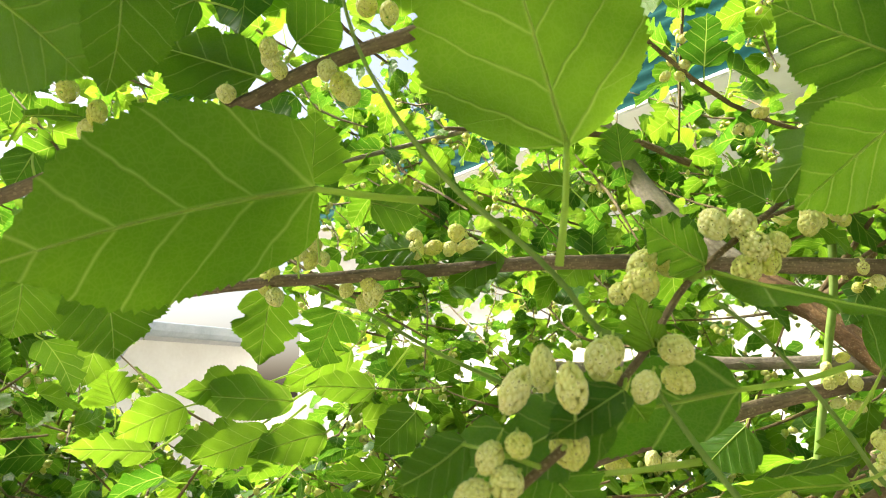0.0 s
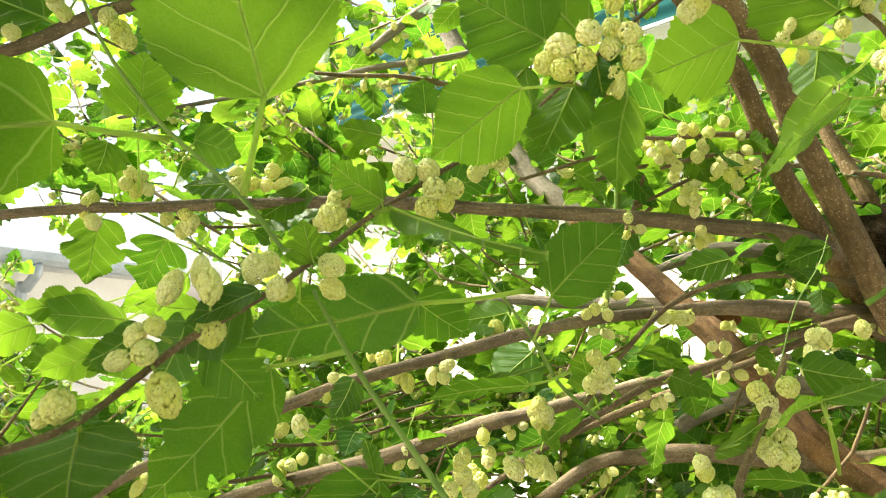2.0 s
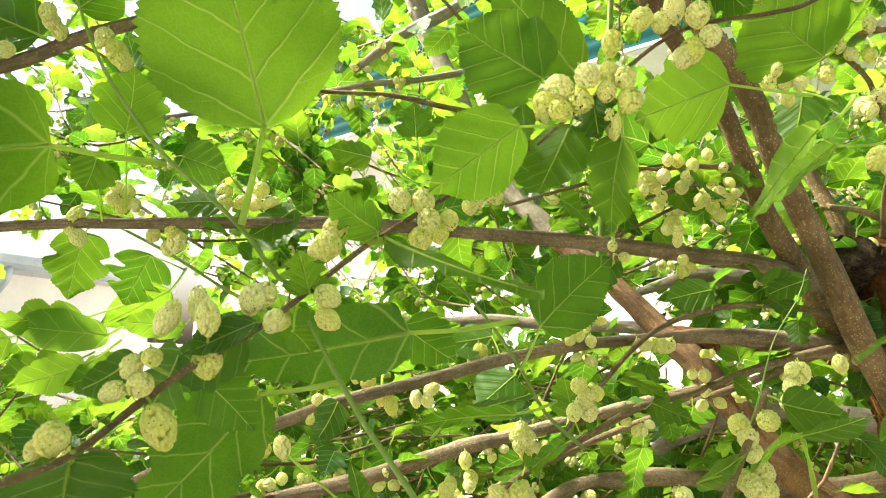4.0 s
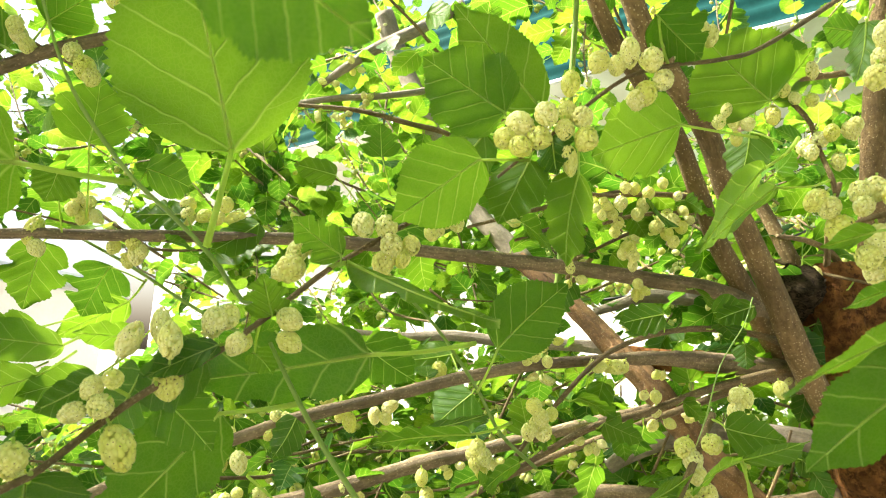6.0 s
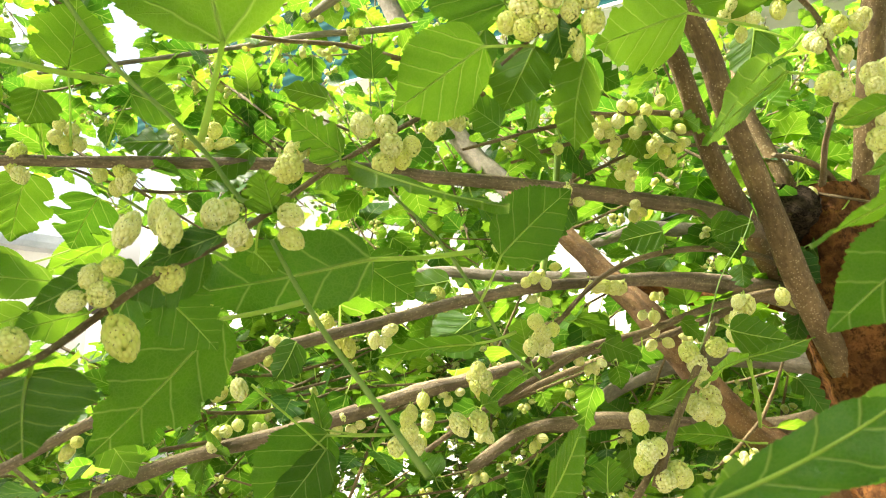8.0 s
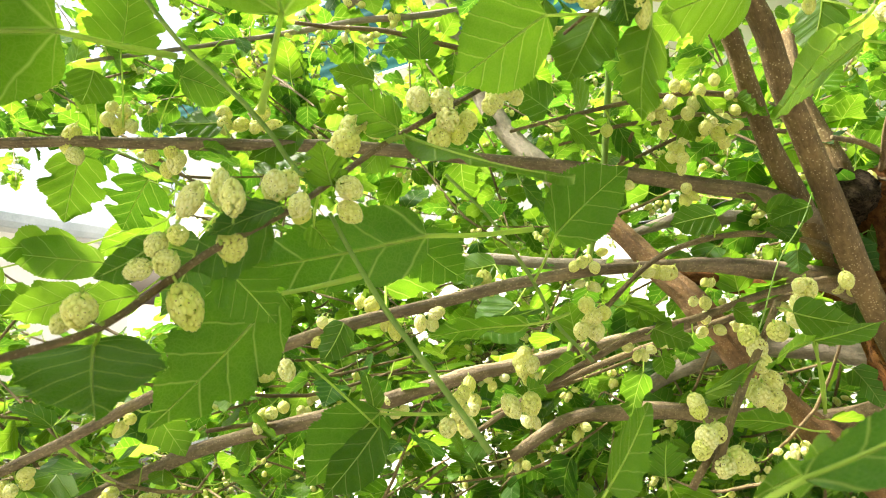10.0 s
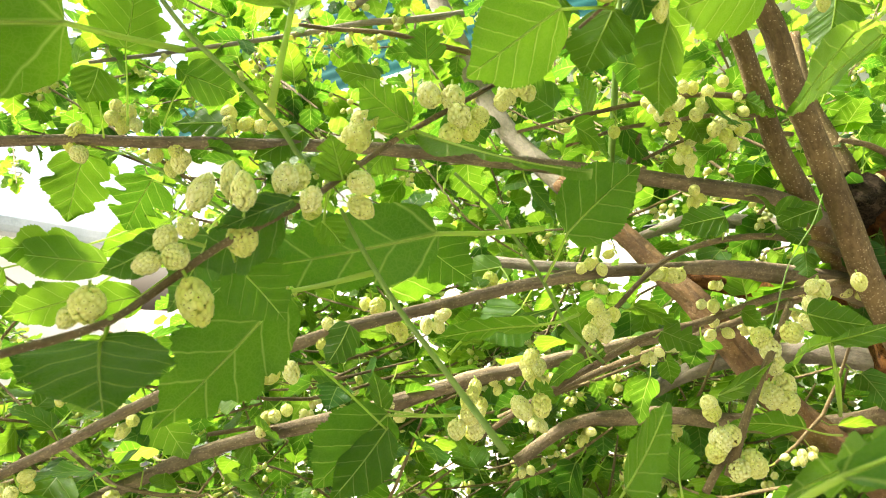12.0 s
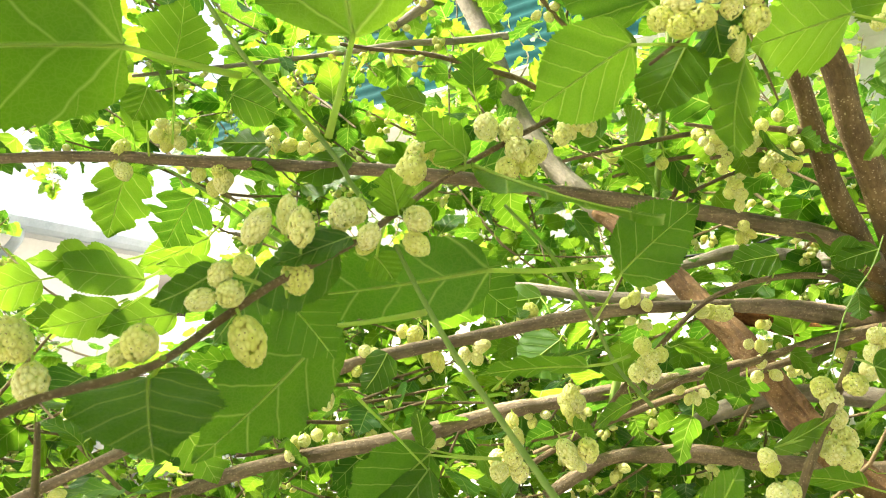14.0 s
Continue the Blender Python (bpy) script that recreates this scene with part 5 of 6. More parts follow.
berry(branch_c, (0.035, 0.849, 1.411), (0.00, -0.45, 0.94), 0.0189, 0.0174)
berry(branch_c, (0.024, 0.855, 1.408), (0.36, -0.35, 0.87), 0.0204, 0.0160)
berry(branch_c, (0.020, 0.851, 1.393), (0.24, -0.16, 0.96), 0.0217, 0.0174)
berry(branch_c, (0.022, 0.852, 1.400), (0.48, 0.20, 0.96), 0.0174, 0.0160)
berry(branch_c, (0.266, 0.709, 1.469), (-0.09, -0.05, 1.00), 0.0225, 0.0159)
berry(branch_c, (0.273, 0.708, 1.450), (-0.29, -0.17, 0.94), 0.0211, 0.0171)
berry(branch_c, (0.271, 0.704, 1.443), (-0.04, 0.19, 1.03), 0.0183, 0.0157)
berry(branch_c, (0.255, 0.721, 1.426), (0.12, 0.09, 1.02), 0.0239, 0.0199)
berry(branch_c, (0.264, 0.711, 1.420), (-0.02, 0.30, 1.05), 0.0223, 0.0184)
berry(branch_c, (0.330, 0.705, 1.505), (-0.10, -0.08, 0.99), 0.0242, 0.0202)
berry(branch_c, (0.338, 0.702, 1.496), (-0.05, 0.13, 1.03), 0.0228, 0.0188)
berry(branch_c, (0.329, 0.708, 1.488), (-0.03, 0.24, 1.04), 0.0215, 0.0175)
berry(branch_c, (0.326, 0.713, 1.497), (0.01, -0.42, 0.95), 0.0203, 0.0176)
berry(branch_c, (0.338, 0.715, 1.477), (-0.08, 0.02, 1.01), 0.0190, 0.0163)
berry(branch_a, (-0.075, 0.680, 1.709), (0.11, 0.05, 1.02), 0.0183, 0.0171)
berry(branch_a, (-0.072, 0.687, 1.698), (-0.15, 0.08, 1.00), 0.0270, 0.0184)
berry(branch_a, (-0.081, 0.693, 1.691), (-0.13, -0.22, 0.97), 0.0197, 0.0160)
berry(branch_a, (-0.099, 0.696, 1.705), (0.42, -0.10, 0.91), 0.0185, 0.0161)
berry(branch_a, (-0.066, 0.682, 1.701), (-0.16, -0.35, 0.95), 0.0183, 0.0147)
berry(branch_a, (-0.170, 0.664, 1.712), (0.14, 0.22, 1.04), 0.0325, 0.0197)
berry(branch_a, (-0.162, 0.657, 1.692), (-0.44, -0.07, 0.90), 0.0207, 0.0184)
berry(branch_a, (-0.173, 0.665, 1.703), (-0.16, -0.39, 0.95), 0.0209, 0.0174)
berry(branch_a, (-0.150, 0.706, 1.745), (-0.04, 0.21, 1.04), 0.0186, 0.0174)
berry(branch_a, (-0.139, 0.709, 1.738), (0.40, -0.16, 0.90), 0.0225, 0.0163)
berry(branch_a, (-0.136, 0.711, 1.755), (-0.26, -0.03, 0.97), 0.0189, 0.0176)
berry(branch_a, (-0.148, 0.709, 1.759), (-0.05, 0.17, 1.03), 0.0175, 0.0150)
berry(branch_a, (-0.126, 0.709, 1.740), (-0.27, -0.05, 0.96), 0.0176, 0.0151)
berry(branch_a, (-0.031, 0.720, 1.765), (-0.04, 0.21, 1.04), 0.0223, 0.0197)
berry(branch_a, (-0.028, 0.711, 1.750), (-0.06, 0.08, 1.02), 0.0233, 0.0181)
berry(branch_a, (-0.010, 0.710, 1.752), (0.90, -0.12, 0.43), 0.0221, 0.0169)
berry(branch_a, (0.014, 0.700, 1.766), (-0.12, -0.19, 0.98), 0.0207, 0.0194)
berry(branch_a, (0.025, 0.708, 1.753), (0.98, 0.23, 0.48), 0.0262, 0.0157)
berry(branch_a, (0.032, 0.709, 1.747), (1.03, 0.18, 0.31), 0.0223, 0.0144)
berry(branch_a, (0.007, 0.706, 1.750), (0.41, -0.11, 0.91), 0.0182, 0.0156)
berry(branch_a, (0.437, 0.702, 1.729), (-0.04, 0.19, 1.03), 0.0157, 0.0129)
berry(branch_a, (0.506, 0.686, 1.759), (-0.14, -0.29, 0.96), 0.0216, 0.0201)
berry(branch_a, (0.511, 0.681, 1.749), (-0.03, 0.23, 1.04), 0.0186, 0.0171)
berry(branch_a, (0.500, 0.686, 1.751), (-0.03, 0.24, 1.04), 0.0172, 0.0158)
berry(branch_a, (0.515, 0.690, 1.738), (-0.15, -0.30, 0.96), 0.0173, 0.0130)
berry(branch_a, (0.423, 0.702, 1.781), (-0.07, 0.04, 1.01), 0.0173, 0.0158)
berry(branch_m, (0.450, 0.671, 1.811), (-0.07, 0.05, 1.01), 0.0169, 0.0155)
berry(branch_m, (0.466, 0.664, 1.804), (-0.02, 0.28, 1.05), 0.0182, 0.0154)
berry(branch_m, (0.481, 0.655, 1.808), (-0.12, -0.16, 0.98), 0.0195, 0.0181)
berry(branch_m, (0.473, 0.661, 1.794), (-0.16, -0.38, 0.95), 0.0167, 0.0153)
berry(branch_m, (0.482, 0.665, 1.785), (-0.10, -0.09, 0.99), 0.0182, 0.0168)
berry(branch_m, (0.500, 0.658, 1.829), (-0.05, 0.13, 1.02), 0.0183, 0.0155)
berry(branch_m, (0.513, 0.646, 1.822), (-0.04, 0.19, 1.03), 0.0181, 0.0153)
berry(branch_m, (0.531, 0.645, 1.836), (-0.03, 0.24, 1.04), 0.0168, 0.0140)
berry(branch_m, (0.486, 0.654, 1.828), (-0.13, -0.21, 0.97), 0.0167, 0.0140)
berry(branch_m, (0.510, 0.653, 1.808), (-0.06, 0.09, 1.02), 0.0210, 0.0168)
berry(branch_m, (0.503, 0.654, 1.796), (-0.09, -0.05, 1.00), 0.0181, 0.0167)
berry(branch_m, (0.482, 0.672, 1.775), (-0.03, 0.23, 1.04), 0.0169, 0.0141)
berry(branch_n, (0.545, 0.674, 1.795), (-0.13, -0.24, 0.97), 0.0216, 0.0187)
berry(branch_n, (0.557, 0.668, 1.796), (-0.10, -0.06, 1.00), 0.0201, 0.0187)
berry(branch_n, (0.551, 0.671, 1.780), (-0.02, 0.28, 1.05), 0.0215, 0.0172)
berry(branch_n, (0.560, 0.671, 1.770), (-0.17, -0.41, 0.94), 0.0186, 0.0158)
berry(branch_n, (0.569, 0.668, 1.789), (-0.08, -0.00, 1.00), 0.0187, 0.0173)
berry(branch_n, (0.536, 0.672, 1.786), (-0.15, -0.32, 0.96), 0.0200, 0.0172)
berry(branch_u, (-0.123, 0.444, 1.839), (0.17, 0.13, 1.03), 0.0167, 0.0136)
berry(branch_u, (-0.118, 0.458, 1.829), (-0.17, -0.23, 0.96), 0.0155, 0.0131)
berry(branch_u, (-0.124, 0.455, 1.836), (0.00, -0.14, 0.99), 0.0155, 0.0146)
berry(branch_u, (-0.153, 0.451, 1.808), (0.00, -0.14, 0.99), 0.0144, 0.0144)
berry(branch_u, (-0.083, 0.454, 1.827), (0.17, 0.22, 1.05), 0.0178, 0.0154)
berry(branch_u, (-0.072, 0.455, 1.815), (-0.17, -0.45, 0.91), 0.0226, 0.0177)
berry(branch_u, (-0.065, 0.452, 1.807), (0.00, 0.25, 1.07), 0.0176, 0.0144)
berry(branch_u, (-0.038, 0.440, 1.864), (0.00, -0.25, 0.97), 0.0184, 0.0144)
berry(branch_u, (-0.008, 0.449, 1.867), (0.00, 0.16, 1.06), 0.0196, 0.0179)
berry(branch_u, (-0.055, 0.447, 1.874), (0.00, 0.11, 1.05), 0.0187, 0.0163)
berry(branch_u, (-0.002, 0.444, 1.872), (0.00, -0.32, 0.96), 0.0186, 0.0137)
berry(branch_u, (-0.245, 0.455, 1.795), (0.17, -0.09, 0.99), 0.0208, 0.0144)
berry(branch_u, (-0.256, 0.466, 1.787), (0.50, 0.03, 0.89), 0.0187, 0.0155)
berry(branch_u, (-0.270, 0.459, 1.814), (0.00, -0.07, 1.01), 0.0187, 0.0163)
berry(shoot_i, (0.390, 0.427, 1.489), (-0.39, 0.14, 0.93), 0.0156, 0.0138)
berry(shoot_i, (0.392, 0.426, 1.483), (-0.02, 0.33, 1.04), 0.0155, 0.0147)
berry(shoot_i, (0.397, 0.422, 1.463), (-0.03, 0.28, 1.03), 0.0213, 0.0188)
berry(shoot_i, (0.405, 0.421, 1.467), (-0.23, 0.10, 0.98), 0.0179, 0.0154)
berry(shoot_i, (0.393, 0.422, 1.454), (0.11, 0.04, 1.01), 0.0179, 0.0162)
berry(shoot_i, (0.422, 0.424, 1.446), (0.43, -0.13, 0.90), 0.0241, 0.0198)
berry(shoot_i, (0.411, 0.421, 1.441), (0.25, -0.21, 0.95), 0.0196, 0.0170)
berry(shoot_i, (0.429, 0.424, 1.443), (0.28, 0.01, 0.97), 0.0189, 0.0155)
berry(shoot_d, (0.214, 0.480, 1.469), (-0.03, 0.26, 1.03), 0.0190, 0.0163)
berry(shoot_d, (0.221, 0.485, 1.457), (-0.05, 0.11, 1.02), 0.0183, 0.0155)
berry(shoot_d, (0.204, 0.481, 1.457), (-0.12, -0.34, 0.96), 0.0189, 0.0153)
berry(shoot_d, (0.211, 0.477, 1.480), (0.14, 0.21, 1.03), 0.0162, 0.0126)
berry(shoot_d, (0.215, 0.477, 1.485), (-0.24, 0.01, 0.97), 0.0154, 0.0108)
berry(shoot_d, (0.255, 0.475, 1.476), (-0.54, 0.17, 0.85), 0.0236, 0.0163)
berry(shoot_d, (0.271, 0.473, 1.479), (-0.18, 0.40, 1.02), 0.0209, 0.0173)

# the old sawn stub at the trunk's top: a short ragged log with a ringed, blackened face
pts = [(*(CUT_AT - CUT_WAY * 0.09), 0.032), (*(CUT_AT - CUT_WAY * 0.04), 0.029), (*CUT_AT, 0.025)]
v, f, uv = tube(pts, 40, 0.006, 0.12, 77)
for k, p in enumerate(v):
    q = Vector(p)
    v[k] = p + np.array(noise.noise_vector(q * 34)) * 0.006 + np.array(noise.noise_vector(q * 150)) * 0.006
stub = part("sawn_stub", mesh_from("sawn_stub", v, f, [CUT], None, uv), trunk, "blackened sawn-off stub")

# ---- leafy side twigs and the crown ----
def joined(name, pieces, mats, parent, kind_label):
    """Many small pieces (verts, faces, uv, material) in one mesh."""
    vs, fs, us, o = [], [], [], 0
    for v, f, u, k in pieces:
        vs.append(np.asarray(v))
        fs.append(np.asarray(f, dtype=np.int64) + o)
        us.append(np.asarray(u))
        o += len(v)
    ob = part(name, mesh_from(name, np.vstack(vs), np.vstack(fs), mats, None, np.vstack(us)), parent, kind_label)
    ob["kind"] = "stuff"
    return ob


rng = np.random.default_rng(11)
PATTERNS = [blade(np.random.default_rng(100 + k), 1.0, (0.78, 0.86, 0.92, 0.8, 0.85, 0.9)[k % 6], 12, 2, (0, 0.3, 0.55, 0.62, 0.2, 0.45)[k % 6], 0.14, 0.25, 0.03) for k in range(12)]
COARSE = [blade(np.random.default_rng(200 + k), 1.0, 0.85, 7, 1, 0.0, 0.14, 0.25, 0.03) for k in range(4)]
MIDDLE = [blade(np.random.default_rng(300 + k), 1.0, (0.8, 0.9, 0.85)[k % 3], 10, 1, (0.1, 0.4, 0.6, 0.3)[k % 4], 0.16, 0.25, 0.03) for k in range(8)]
SMALL = [berry_mesh(50 + k, 28, 5, 2, 17) for k in range(4)]
TINY = [berry_mesh(70 + k, 12, 5, 1, 4) for k in range(4)]
HEART = np.array((0.13, -0.09, 1.6))
GAP_WAY = np.array((-0.325, 0.945, 0.042))  # an opening in the crown towards the shed


def unit(v):
    v = np.asarray(v, dtype=float)
    return v / (np.linalg.norm(v) + 1e-9)


def place(local, at, along, up, size):
    y = unit(along)
    x = unit(np.cross(y, up))
    return local * size @ np.stack([x, y, np.cross(x, y)]) + at


# the pruned wood stands open to the side it was cut from: few leaves grow before the main limbs
BARE = np.vstack([spline(rows, 0.02) for rows in OPEN_WOOD])
BARE_FAR = np.linalg.norm(BARE[:, :3] - HEART, axis=1)
BARE_WAY = (BARE[:, :3] - HEART) / BARE_FAR[:, None]
BARE_WIDE = BARE[:, 3] / BARE_FAR + 0.02


def clear(p):
    """The open air that the camera drifts in holds only the listed leaves."""
    d = p - HEART
    far = np.linalg.norm(d)
    if 0.3 < far < 1.5:
        near = (BARE_WAY @ (d / far) > np.cos(BARE_WIDE)) & (BARE_FAR > far * 1.12)
        if near.any() and math.sin(p[0] * 61 + p[1] * 37) + math.sin(p[2] * 47) > -0.3:
            return False
    if d.dot(GAP_WAY) > far * 0.9952:
        return False
    if far > 0.85:
        # thin foliage along the line of sight to the eave
        f = d / d[1] if d[1] > 0.2 else None
        if f is not None and -0.05 < f[0] < 0.75:
            rise = f[2] - (0.327 + 0.3616 * f[0])
            if -0.01 < rise < 0.045 and math.sin(p[0] * 41) + math.sin(p[2] * 53) > 0.7:
                return False
    return np.linalg.norm(d * (0.75, 1.0, 1.0)) > 0.76


leaves, stalks, fruits = [], [], []
COUNTED = [0, 0]
LEAF_MESHES = [mesh_from("leaf", v, f, [LEAF], None, uv) for v, f, uv in PATTERNS]
PRISM = np.array([(a + j, a + (j + 1) % 3, a + 3 + (j + 1) % 3, a + 3 + j) for a in (0, 3) for j in range(3)])
NO_UV = np.zeros((9, 2))


def grow_leaf(at, out, size, patterns, branch=None):
    """A leaf on its stalk from a node, hanging out and down, its upper side to the sky."""
    pet = size * rng.uniform(0.3, 0.55)
    way = unit(out + rng.normal(0, 0.45, 3) + (0, 0, 0.15))
    base = at + way * pet
    tip = unit(way * (1, 1, 0.5) + (0, 0, rng.uniform(-0.55, 0.1)) + rng.normal(0, 0.25, 3))
    if not (clear(base) and clear(base + tip * size)):
        return
    up = unit(np.array((0, 0, 1.0)) + rng.normal(0, 0.42, 3) + np.array((0.05, 0.55, 0)))
    k = rng.integers(len(patterns))
    if branch is not None and COUNTED[0] < 280:
        COUNTED[0] += 1
        ob = part("leaf", LEAF_MESHES[k], branch)
        ob.matrix_basis = basis(Vector(base), Vector(tip), Vector(up)) @ Matrix.Diagonal((size, size, size, 1))
        leaf_tone = rng.uniform(0.1, 0.9)
        ob.color = (leaf_tone, leaf_tone, leaf_tone, 1)
    else:
        v, f, uv = patterns[k]
        leaves.append((place(v, base, tip, up, size), f, uv, 0))
    if patterns is COARSE:
        return
    x = unit(np.cross(way, (0.3, 0.5, 0.8)))
    ring = np.stack([x, np.cross(way, x) * 0.87 - x * 0.5, -np.cross(way, x) * 0.87 - x * 0.5])
    stalks.append((np.vstack([at + ring * 0.0015, (at + base) / 2 - (0, 0, 0.004) + ring * 0.0012, base + ring * 0.001]), PRISM, NO_UV, 0))


def grow_berries(at, n, size, branch=None):
    for _ in range(n):
        way = unit(rng.normal(0, 1, 3) + (0, 0, -0.6))
        p = at + way * size * rng.uniform(0.7, 1.2)
        if not clear(p):
            continue
        if branch is not None and COUNTED[1] < 200:
            COUNTED[1] += 1
            berry(branch, Vector(p), Vector(-way), size * rng.uniform(1.0, 1.3), size * rng.uniform(0.75, 0.95))
            continue
        kinds = SMALL if p[1] < 0.9 else TINY
        v, f, uv = kinds[rng.integers(len(kinds))]
        v = v * (rng.uniform(0.75, 0.95), rng.uniform(0.75, 0.95), rng.uniform(1.0, 1.3))
        fruits.append((place(v[:, [0, 2, 1]], p, -way, rng.normal(0, 1, 3), size), f, uv, 0))


def clothe(path, per_metre, size, fruit, patterns, branch=None):
    run, goal = 0.0, rng.uniform(0.2, 1.0) / per_metre
    for i in range(1, len(path)):
        step = path[i, :3] - path[i - 1, :3]
        run += np.linalg.norm(step)
        while run > goal:
            goal += rng.uniform(0.6, 1.4) / per_metre
            at = path[i, :3]
            side = unit(np.cross(step, rng.normal(0, 1, 3)))
            grow_leaf(at, side + unit(step) * 0.4, size * rng.uniform(0.55, 1.25), patterns, branch)
            if rng.random() < fruit:
                grow_berries(at - (0, 0, 0.012), rng.integers(3, 6), 0.0155 * rng.uniform(0.85, 1.1), branch)


for bough, points, bears in TWIGS:
    clothe(spline(points, 0.01), bears * 1.7, 0.056, 0.32, PATTERNS, bough)

# side twigs of the crown: the depth of the tree, then a roof of leaves over and behind the camera, added unseen for
# shade
twig_pieces = []
FORK = np.array((0.825, 0.803, 1.749))


def side_twig(at, seed, per_metre, size, fruit, patterns):
    if (((at - (0.3, 0.4, 1.6)) / (2.35, 3.4, 1.6)) ** 4).sum() > 1:
        return
    out = unit(unit(at - FORK) + rng.normal(0, 0.35, 3) + (0, 0, 0.1))
    long = rng.uniform(0.3, 0.6)
    pts = []
    for s in np.linspace(0, 1, 4):
        p = at + out * long * (s - 0.5) + np.array((0, 0, 0.10 * s * s)) + rng.normal(0, 0.012, 3)
        pts.append((*p, 0.0034 * (1 - 0.75 * s) * (0.35 + 0.65 * min(s * 3, 1)) + 0.0006))
    if not all(clear(np.array(p[:3])) for p in pts):
        return
    v, f, uv = tube(pts, 5, 0.05, 0.05, seed, False)
    twig_pieces.append((v, f, uv, 0))
    clothe(spline(pts, 0.01), per_metre, size, fruit, patterns)


for k in range(980):
    at = np.array((rng.uniform(-1.7, 2.7), rng.uniform(0.8, 3.1), rng.uniform(0.75, 2.75)))
    if rng.random() < max(0.0, at[2] - 1.6) * (0.5 if at[0] > 0.2 else 0.8):
        continue
    side_twig(at, k, 25, 0.074, 0.24, PATTERNS if at[1] < 1.35 else MIDDLE)
for k in range(560):
    at = np.array((rng.uniform(-1.6, 2.6), rng.uniform(0.9, 2.9), rng.uniform(0.6, 1.55)))
    side_twig(at, k, 25, 0.074, 0.24, PATTERNS if at[1] < 1.35 else MIDDLE)
for k in range(130):
    side_twig(np.array((rng.uniform(-1.7, 2.4), rng.uniform(2.2, 3.4), rng.uniform(0.5, 1.5))), k, 25, 0.082, 0.08, MIDDLE)
for k in range(55):
    side_twig(np.array((rng.uniform(0.9, 2.6), rng.uniform(1.3, 2.8), rng.uniform(1.85, 2.7))), k, 25, 0.08, 0.1, MIDDLE)
# coarse leaves added out of view on the left to shade the lower crown
for k in range(190):
    side_twig(np.array((rng.uniform(-2.05, -1.3), rng.uniform(0.3, 2.6), rng.uniform(1.0, 2.3))), k, 22, 0.1, 0.0, COARSE)
for k in range(70):
    side_twig(np.array((rng.uniform(-0.3, 1.7), rng.uniform(1.5, 2.6), rng.uniform(1.85, 2.4))), k, 25, 0.074, 0.2, MIDDLE)
for k in range(60):
    side_twig(np.array((rng.uniform(-1.7, 0.7), rng.uniform(1.5, 3.3), rng.uniform(1.85, 2.9))), k, 25, 0.074, 0.15, MIDDLE)
# unseen coarse roof added overhead, towards the sun, to shade the nearest leaves
for k in range(150):
    side_twig(np.array((rng.uniform(-1.7, -0.3), rng.uniform(-0.5, 0.5), rng.uniform(2.05, 2.35))), k, 22, 0.1, 0.0, COARSE)
for k in range(13):
    side_twig(np.array((rng.uniform(-0.95, 0.15), rng.uniform(0.25, 0.75), rng.uniform(2.3, 2.6))), k, 22, 0.1, 0.0, COARSE)
for k in range(400):
    side_twig(np.array((rng.uniform(-2.6, 2.2), rng.uniform(-1.6, 0.8), rng.uniform(2.15, 3.0))), k, 22, 0.1, 0.0, COARSE)
# unseen coarse leaves added behind the camera to hold back front light
for k in range(110):
    side_twig(np.array((rng.uniform(-1.6, 2.2), rng.uniform(-1.8, -0.7), rng.uniform(0.6, 2.2))), k, 22, 0.1, 0.0, COARSE)

joined("side_twig", twig_pieces, [TWIG], tree, "thin brown side twigs, some added unseen with the shading leaves")
joined("crown", leaves, [LEAVES], tree, "dense toothed green leaves lit from above, with unseen ones added for shade")
joined("leaf_stalk", stalks, [STALK], tree, "pale green leaf stalks")
joined("fruit", fruits, [BERRIES], tree, "clustered cream-green unripe berries")


# ---- the yard round the tree ----
def box_mesh(name, size, mat, bevel=0.01):
    bm = bmesh.new()
    bmesh.ops.create_cube(bm, size=1.0)
    bmesh.ops.scale(bm, vec=size, verts=bm.verts)
    if bevel:
        bmesh.ops.bevel(bm, geom=list(bm.edges), offset=bevel, segments=2, affect="EDGES")
    me = bpy.data.meshes.new(name)
    bm.to_mesh(me)
    bm.free()
    me.materials.append(mat)
    return me


def sub(name, me, parent, m, label=""):
    ob = new(name, me)
    ob.parent, ob.matrix_basis = parent, m
    if label:
        ob["label"] = label
    return ob


g = 400.0
ground = new("ground", mesh_from("ground", [(-g, -g, 0), (g, -g, 0), (g, g, 0), (-g, g, 0)], [(0, 1, 2, 3)], [CONCRETE], None, None, False))
tagged(ground, "pale sunlit concrete yard", "ground", kind="structure")

# unseen wall added behind the camera: closes off sky, bounces soft front light
back = new("added_wall_south", box_mesh("added_wall_south", (9.0, 0.25, 3.0), FILL_WALL))
back.location = (0.5, -3.2, 1.5)
tagged(back, "plain pale wall added unseen behind the camera to shape the light", "wall", kind="structure")

EAVE_A, EAVE_B = Vector((-0.087, 5.066, 3.208)), Vector((2.062, 2.351, 3.097))
run = EAVE_B - EAVE_A
run.z = 0
EAVE_Z = (EAVE_A.z + EAVE_B.z) / 2
along = run.normalized()
inward = Vector((-along.y, along.x, 0))
if inward.y < 0:
    inward = -inward
mid = (EAVE_A + EAVE_B) / 2
house = tagged(new("house"), "white-washed house with a teal corrugated metal eave", "house")
turn = Matrix((along, inward, Vector((0, 0, 1)))).transposed().to_4x4()
turn.translation = (mid.x, mid.y, 0)
house.matrix_world = turn
LONG = run.length + 6.0
sub("wall", box_mesh("wall", (LONG, 0.2, EAVE_Z + 0.1), WHITE), house, pose(0, 0.55, (EAVE_Z + 0.1) / 2))
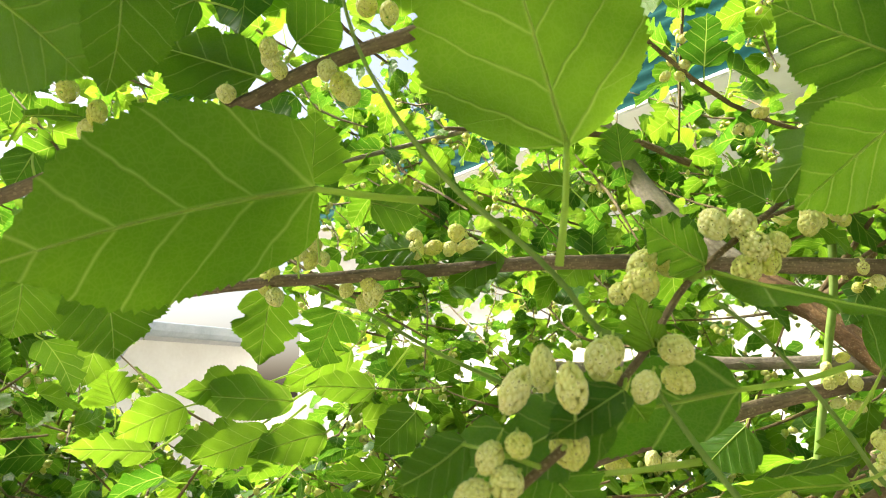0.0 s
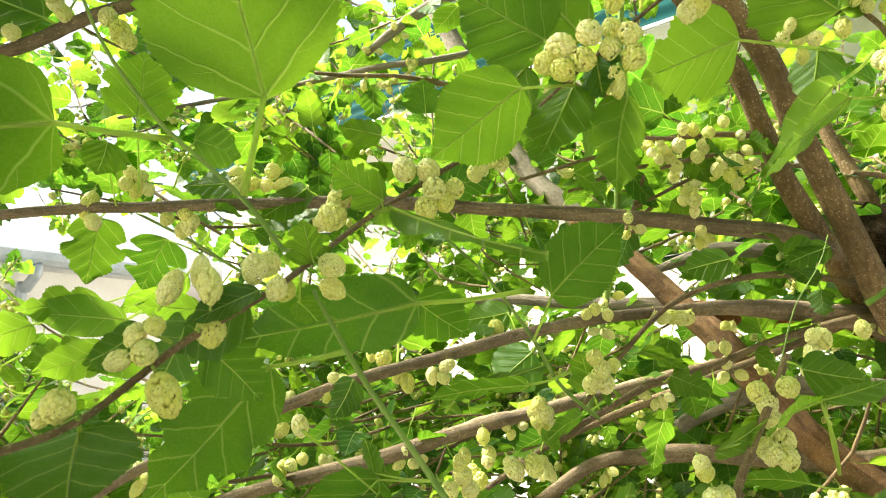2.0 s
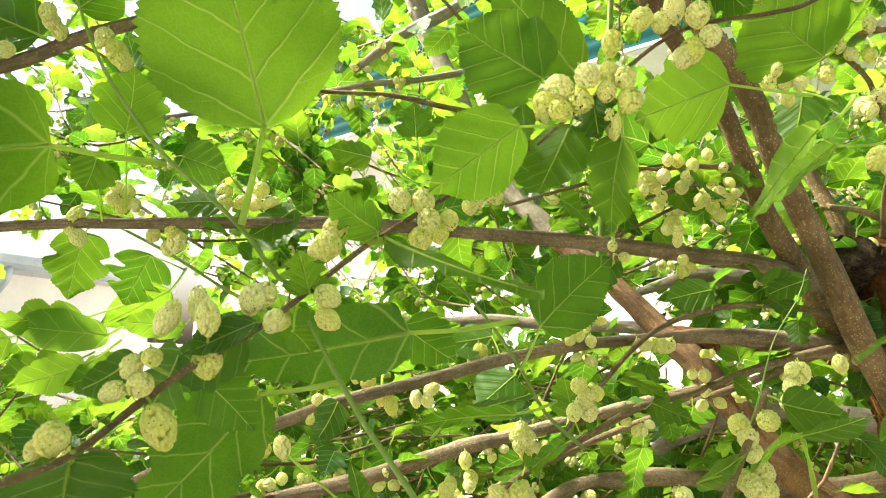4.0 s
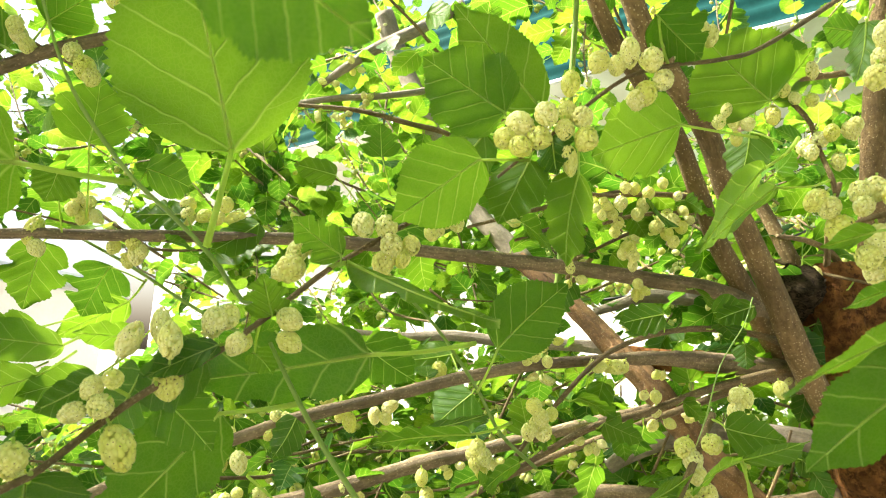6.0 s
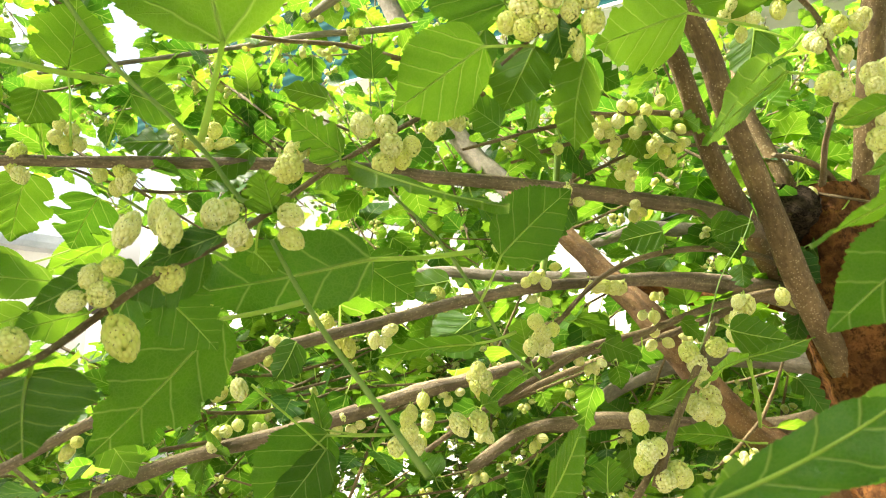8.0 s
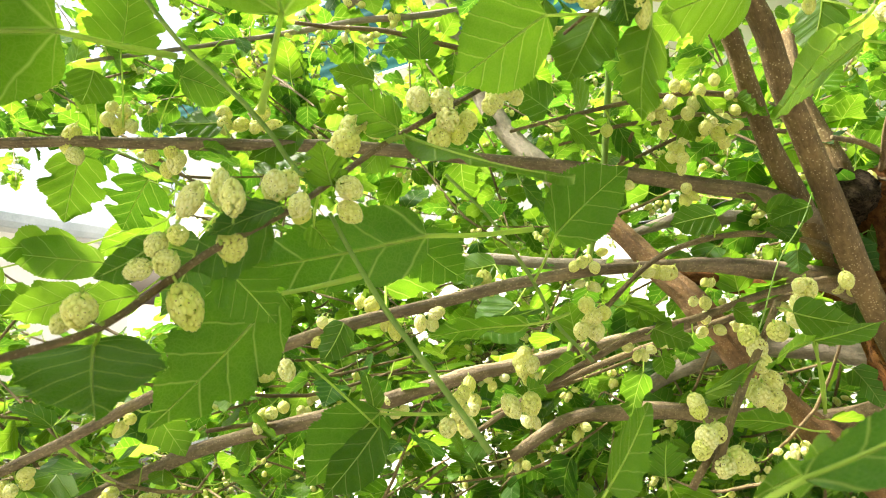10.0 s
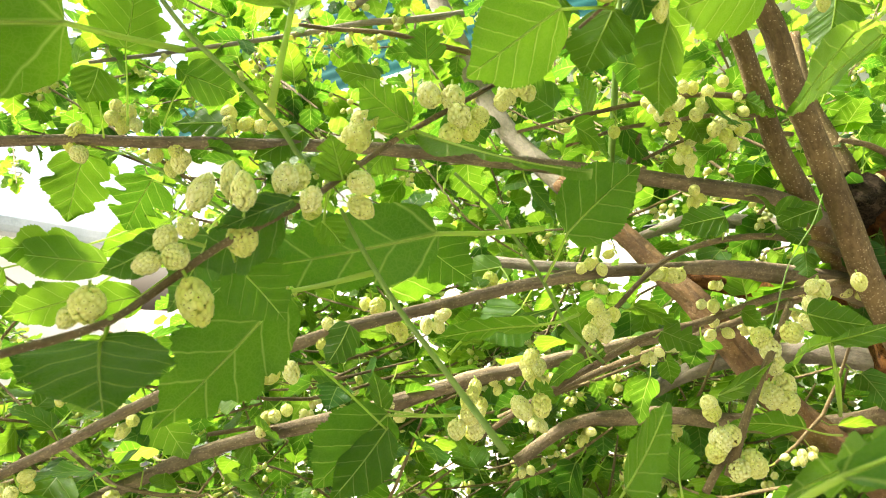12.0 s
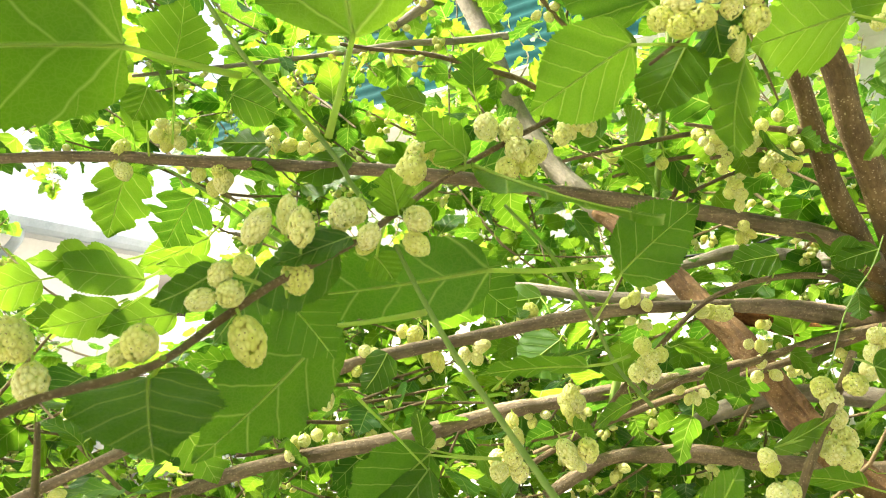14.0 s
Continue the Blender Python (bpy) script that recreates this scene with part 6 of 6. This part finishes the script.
sub("soffit", box_mesh("soffit", (LONG, 0.6, 0.03), WHITE), house, pose(0, 0.2, EAVE_Z - 0.02))
# corrugated apron: ribs along the eave, leaning outward as it falls
rows, verts, faces = 90, [], []
for i in range(rows + 1):
    t = i / rows
    d = 0.010 * math.cos(t * 2 * math.pi * 9)
    for x in (-LONG / 2, LONG / 2):
        verts.append((x, -0.05 + 0.35 * t + d * -0.9, EAVE_Z + 0.95 * t + d * 0.4))
        verts.append((x, -0.05 + 0.35 * t + d * -0.9 + 0.006, EAVE_Z + 0.95 * t + d * 0.4))
for i in range(rows):
    a = i * 4
    faces += [(a, a + 2, a + 6, a + 4), (a + 1, a + 5, a + 7, a + 3)]
faces += [(0, 1, 3, 2), (rows * 4, rows * 4 + 2, rows * 4 + 3, rows * 4 + 1)]
sub("roof", mesh_from("roof", verts, faces, [TEAL]), house, Matrix(), "teal corrugated metal sheet")

shed = tagged(new("shed"), "low pale shed with a grey metal gutter and pipe", "shed")
GUT_A, GUT_B = Vector((-2.679, 6.368, 2.189)), Vector((-2.324, 6.900, 2.421))
way = GUT_B - GUT_A
way.z = 0
ex = way.normalized()
ey = Vector((-ex.y, ex.x, 0))
sm = Matrix((ex, ey, Vector((0, 0, 1)))).transposed().to_4x4()
sm.translation = (GUT_A.x, GUT_A.y, 0)
shed.matrix_world = sm
gz = GUT_A.z
sub("wall", box_mesh("wall", (4.0, 2.0, gz - 0.05), WHITE), shed, pose(-0.6, 1.15, (gz - 0.05) / 2))
sub("roof", box_mesh("roof", (4.2, 2.4, 0.08), LEAFTILE, 0.015), shed, pose(-0.6, 1.1, gz + 0.02, 4))
prof = [(-0.07, 0.06), (-0.085, 0.05), (-0.08, -0.02), (-0.05, -0.06), (0.0, -0.07), (0.04, -0.05), (0.06, 0.0), (0.06, 0.06), (0.05, 0.06), (0.05, 0.0), (0.03, -0.04), (0.0, -0.058), (-0.045, -0.05), (-0.07, -0.015), (-0.072, 0.045)]
n = len(prof)
gv = [(x, y, z) for x in (-2.6, 1.2) for y, z in prof]
gf = [(i, (i + 1) % n, (i + 1) % n + n, i + n) for i in range(n)]
sub("gutter", mesh_from("gutter", gv, gf, [ZINC], None, None, False), shed, pose(0, -0.12, gz), "grey metal gutter")
v, f, uv = tube([(-0.35, -0.14, gz - 0.05, 0.045), (-0.35, -0.14, gz - 0.14, 0.045), (-0.35, -0.02, gz - 0.26, 0.045), (-0.35, 0.06, gz - 0.4, 0.045), (-0.35, 0.06, 0.05, 0.045)], 20, 0.03)
sub("downpipe", mesh_from("downpipe", v, f, [ZINC], None, uv), shed, Matrix(), "grey round downpipe")

v, f, uv = tube([(0.729, 1.287, 1.760, 0.003), (0.812, 1.267, 1.777, 0.003), (0.859, 1.255, 1.790, 0.003), (0.894, 1.245, 1.806, 0.003), (0.991, 1.269, 1.849, 0.003), (1.309, 1.335, 1.991, 0.003)], 6, 0.05)
tagged(new("cable", mesh_from("cable", v, f, [RUBBER], None, uv)), "thin black cable slung through the branches", "cable")

post = tagged(new("timber_post", box_mesh("timber_post", (0.26, 0.26, 1.27), TIMBER, 0.02)), "weathered reddish-brown timber post standing in the yard", "post")
post.location = (-2.69, 4.16, 1.27 / 2)
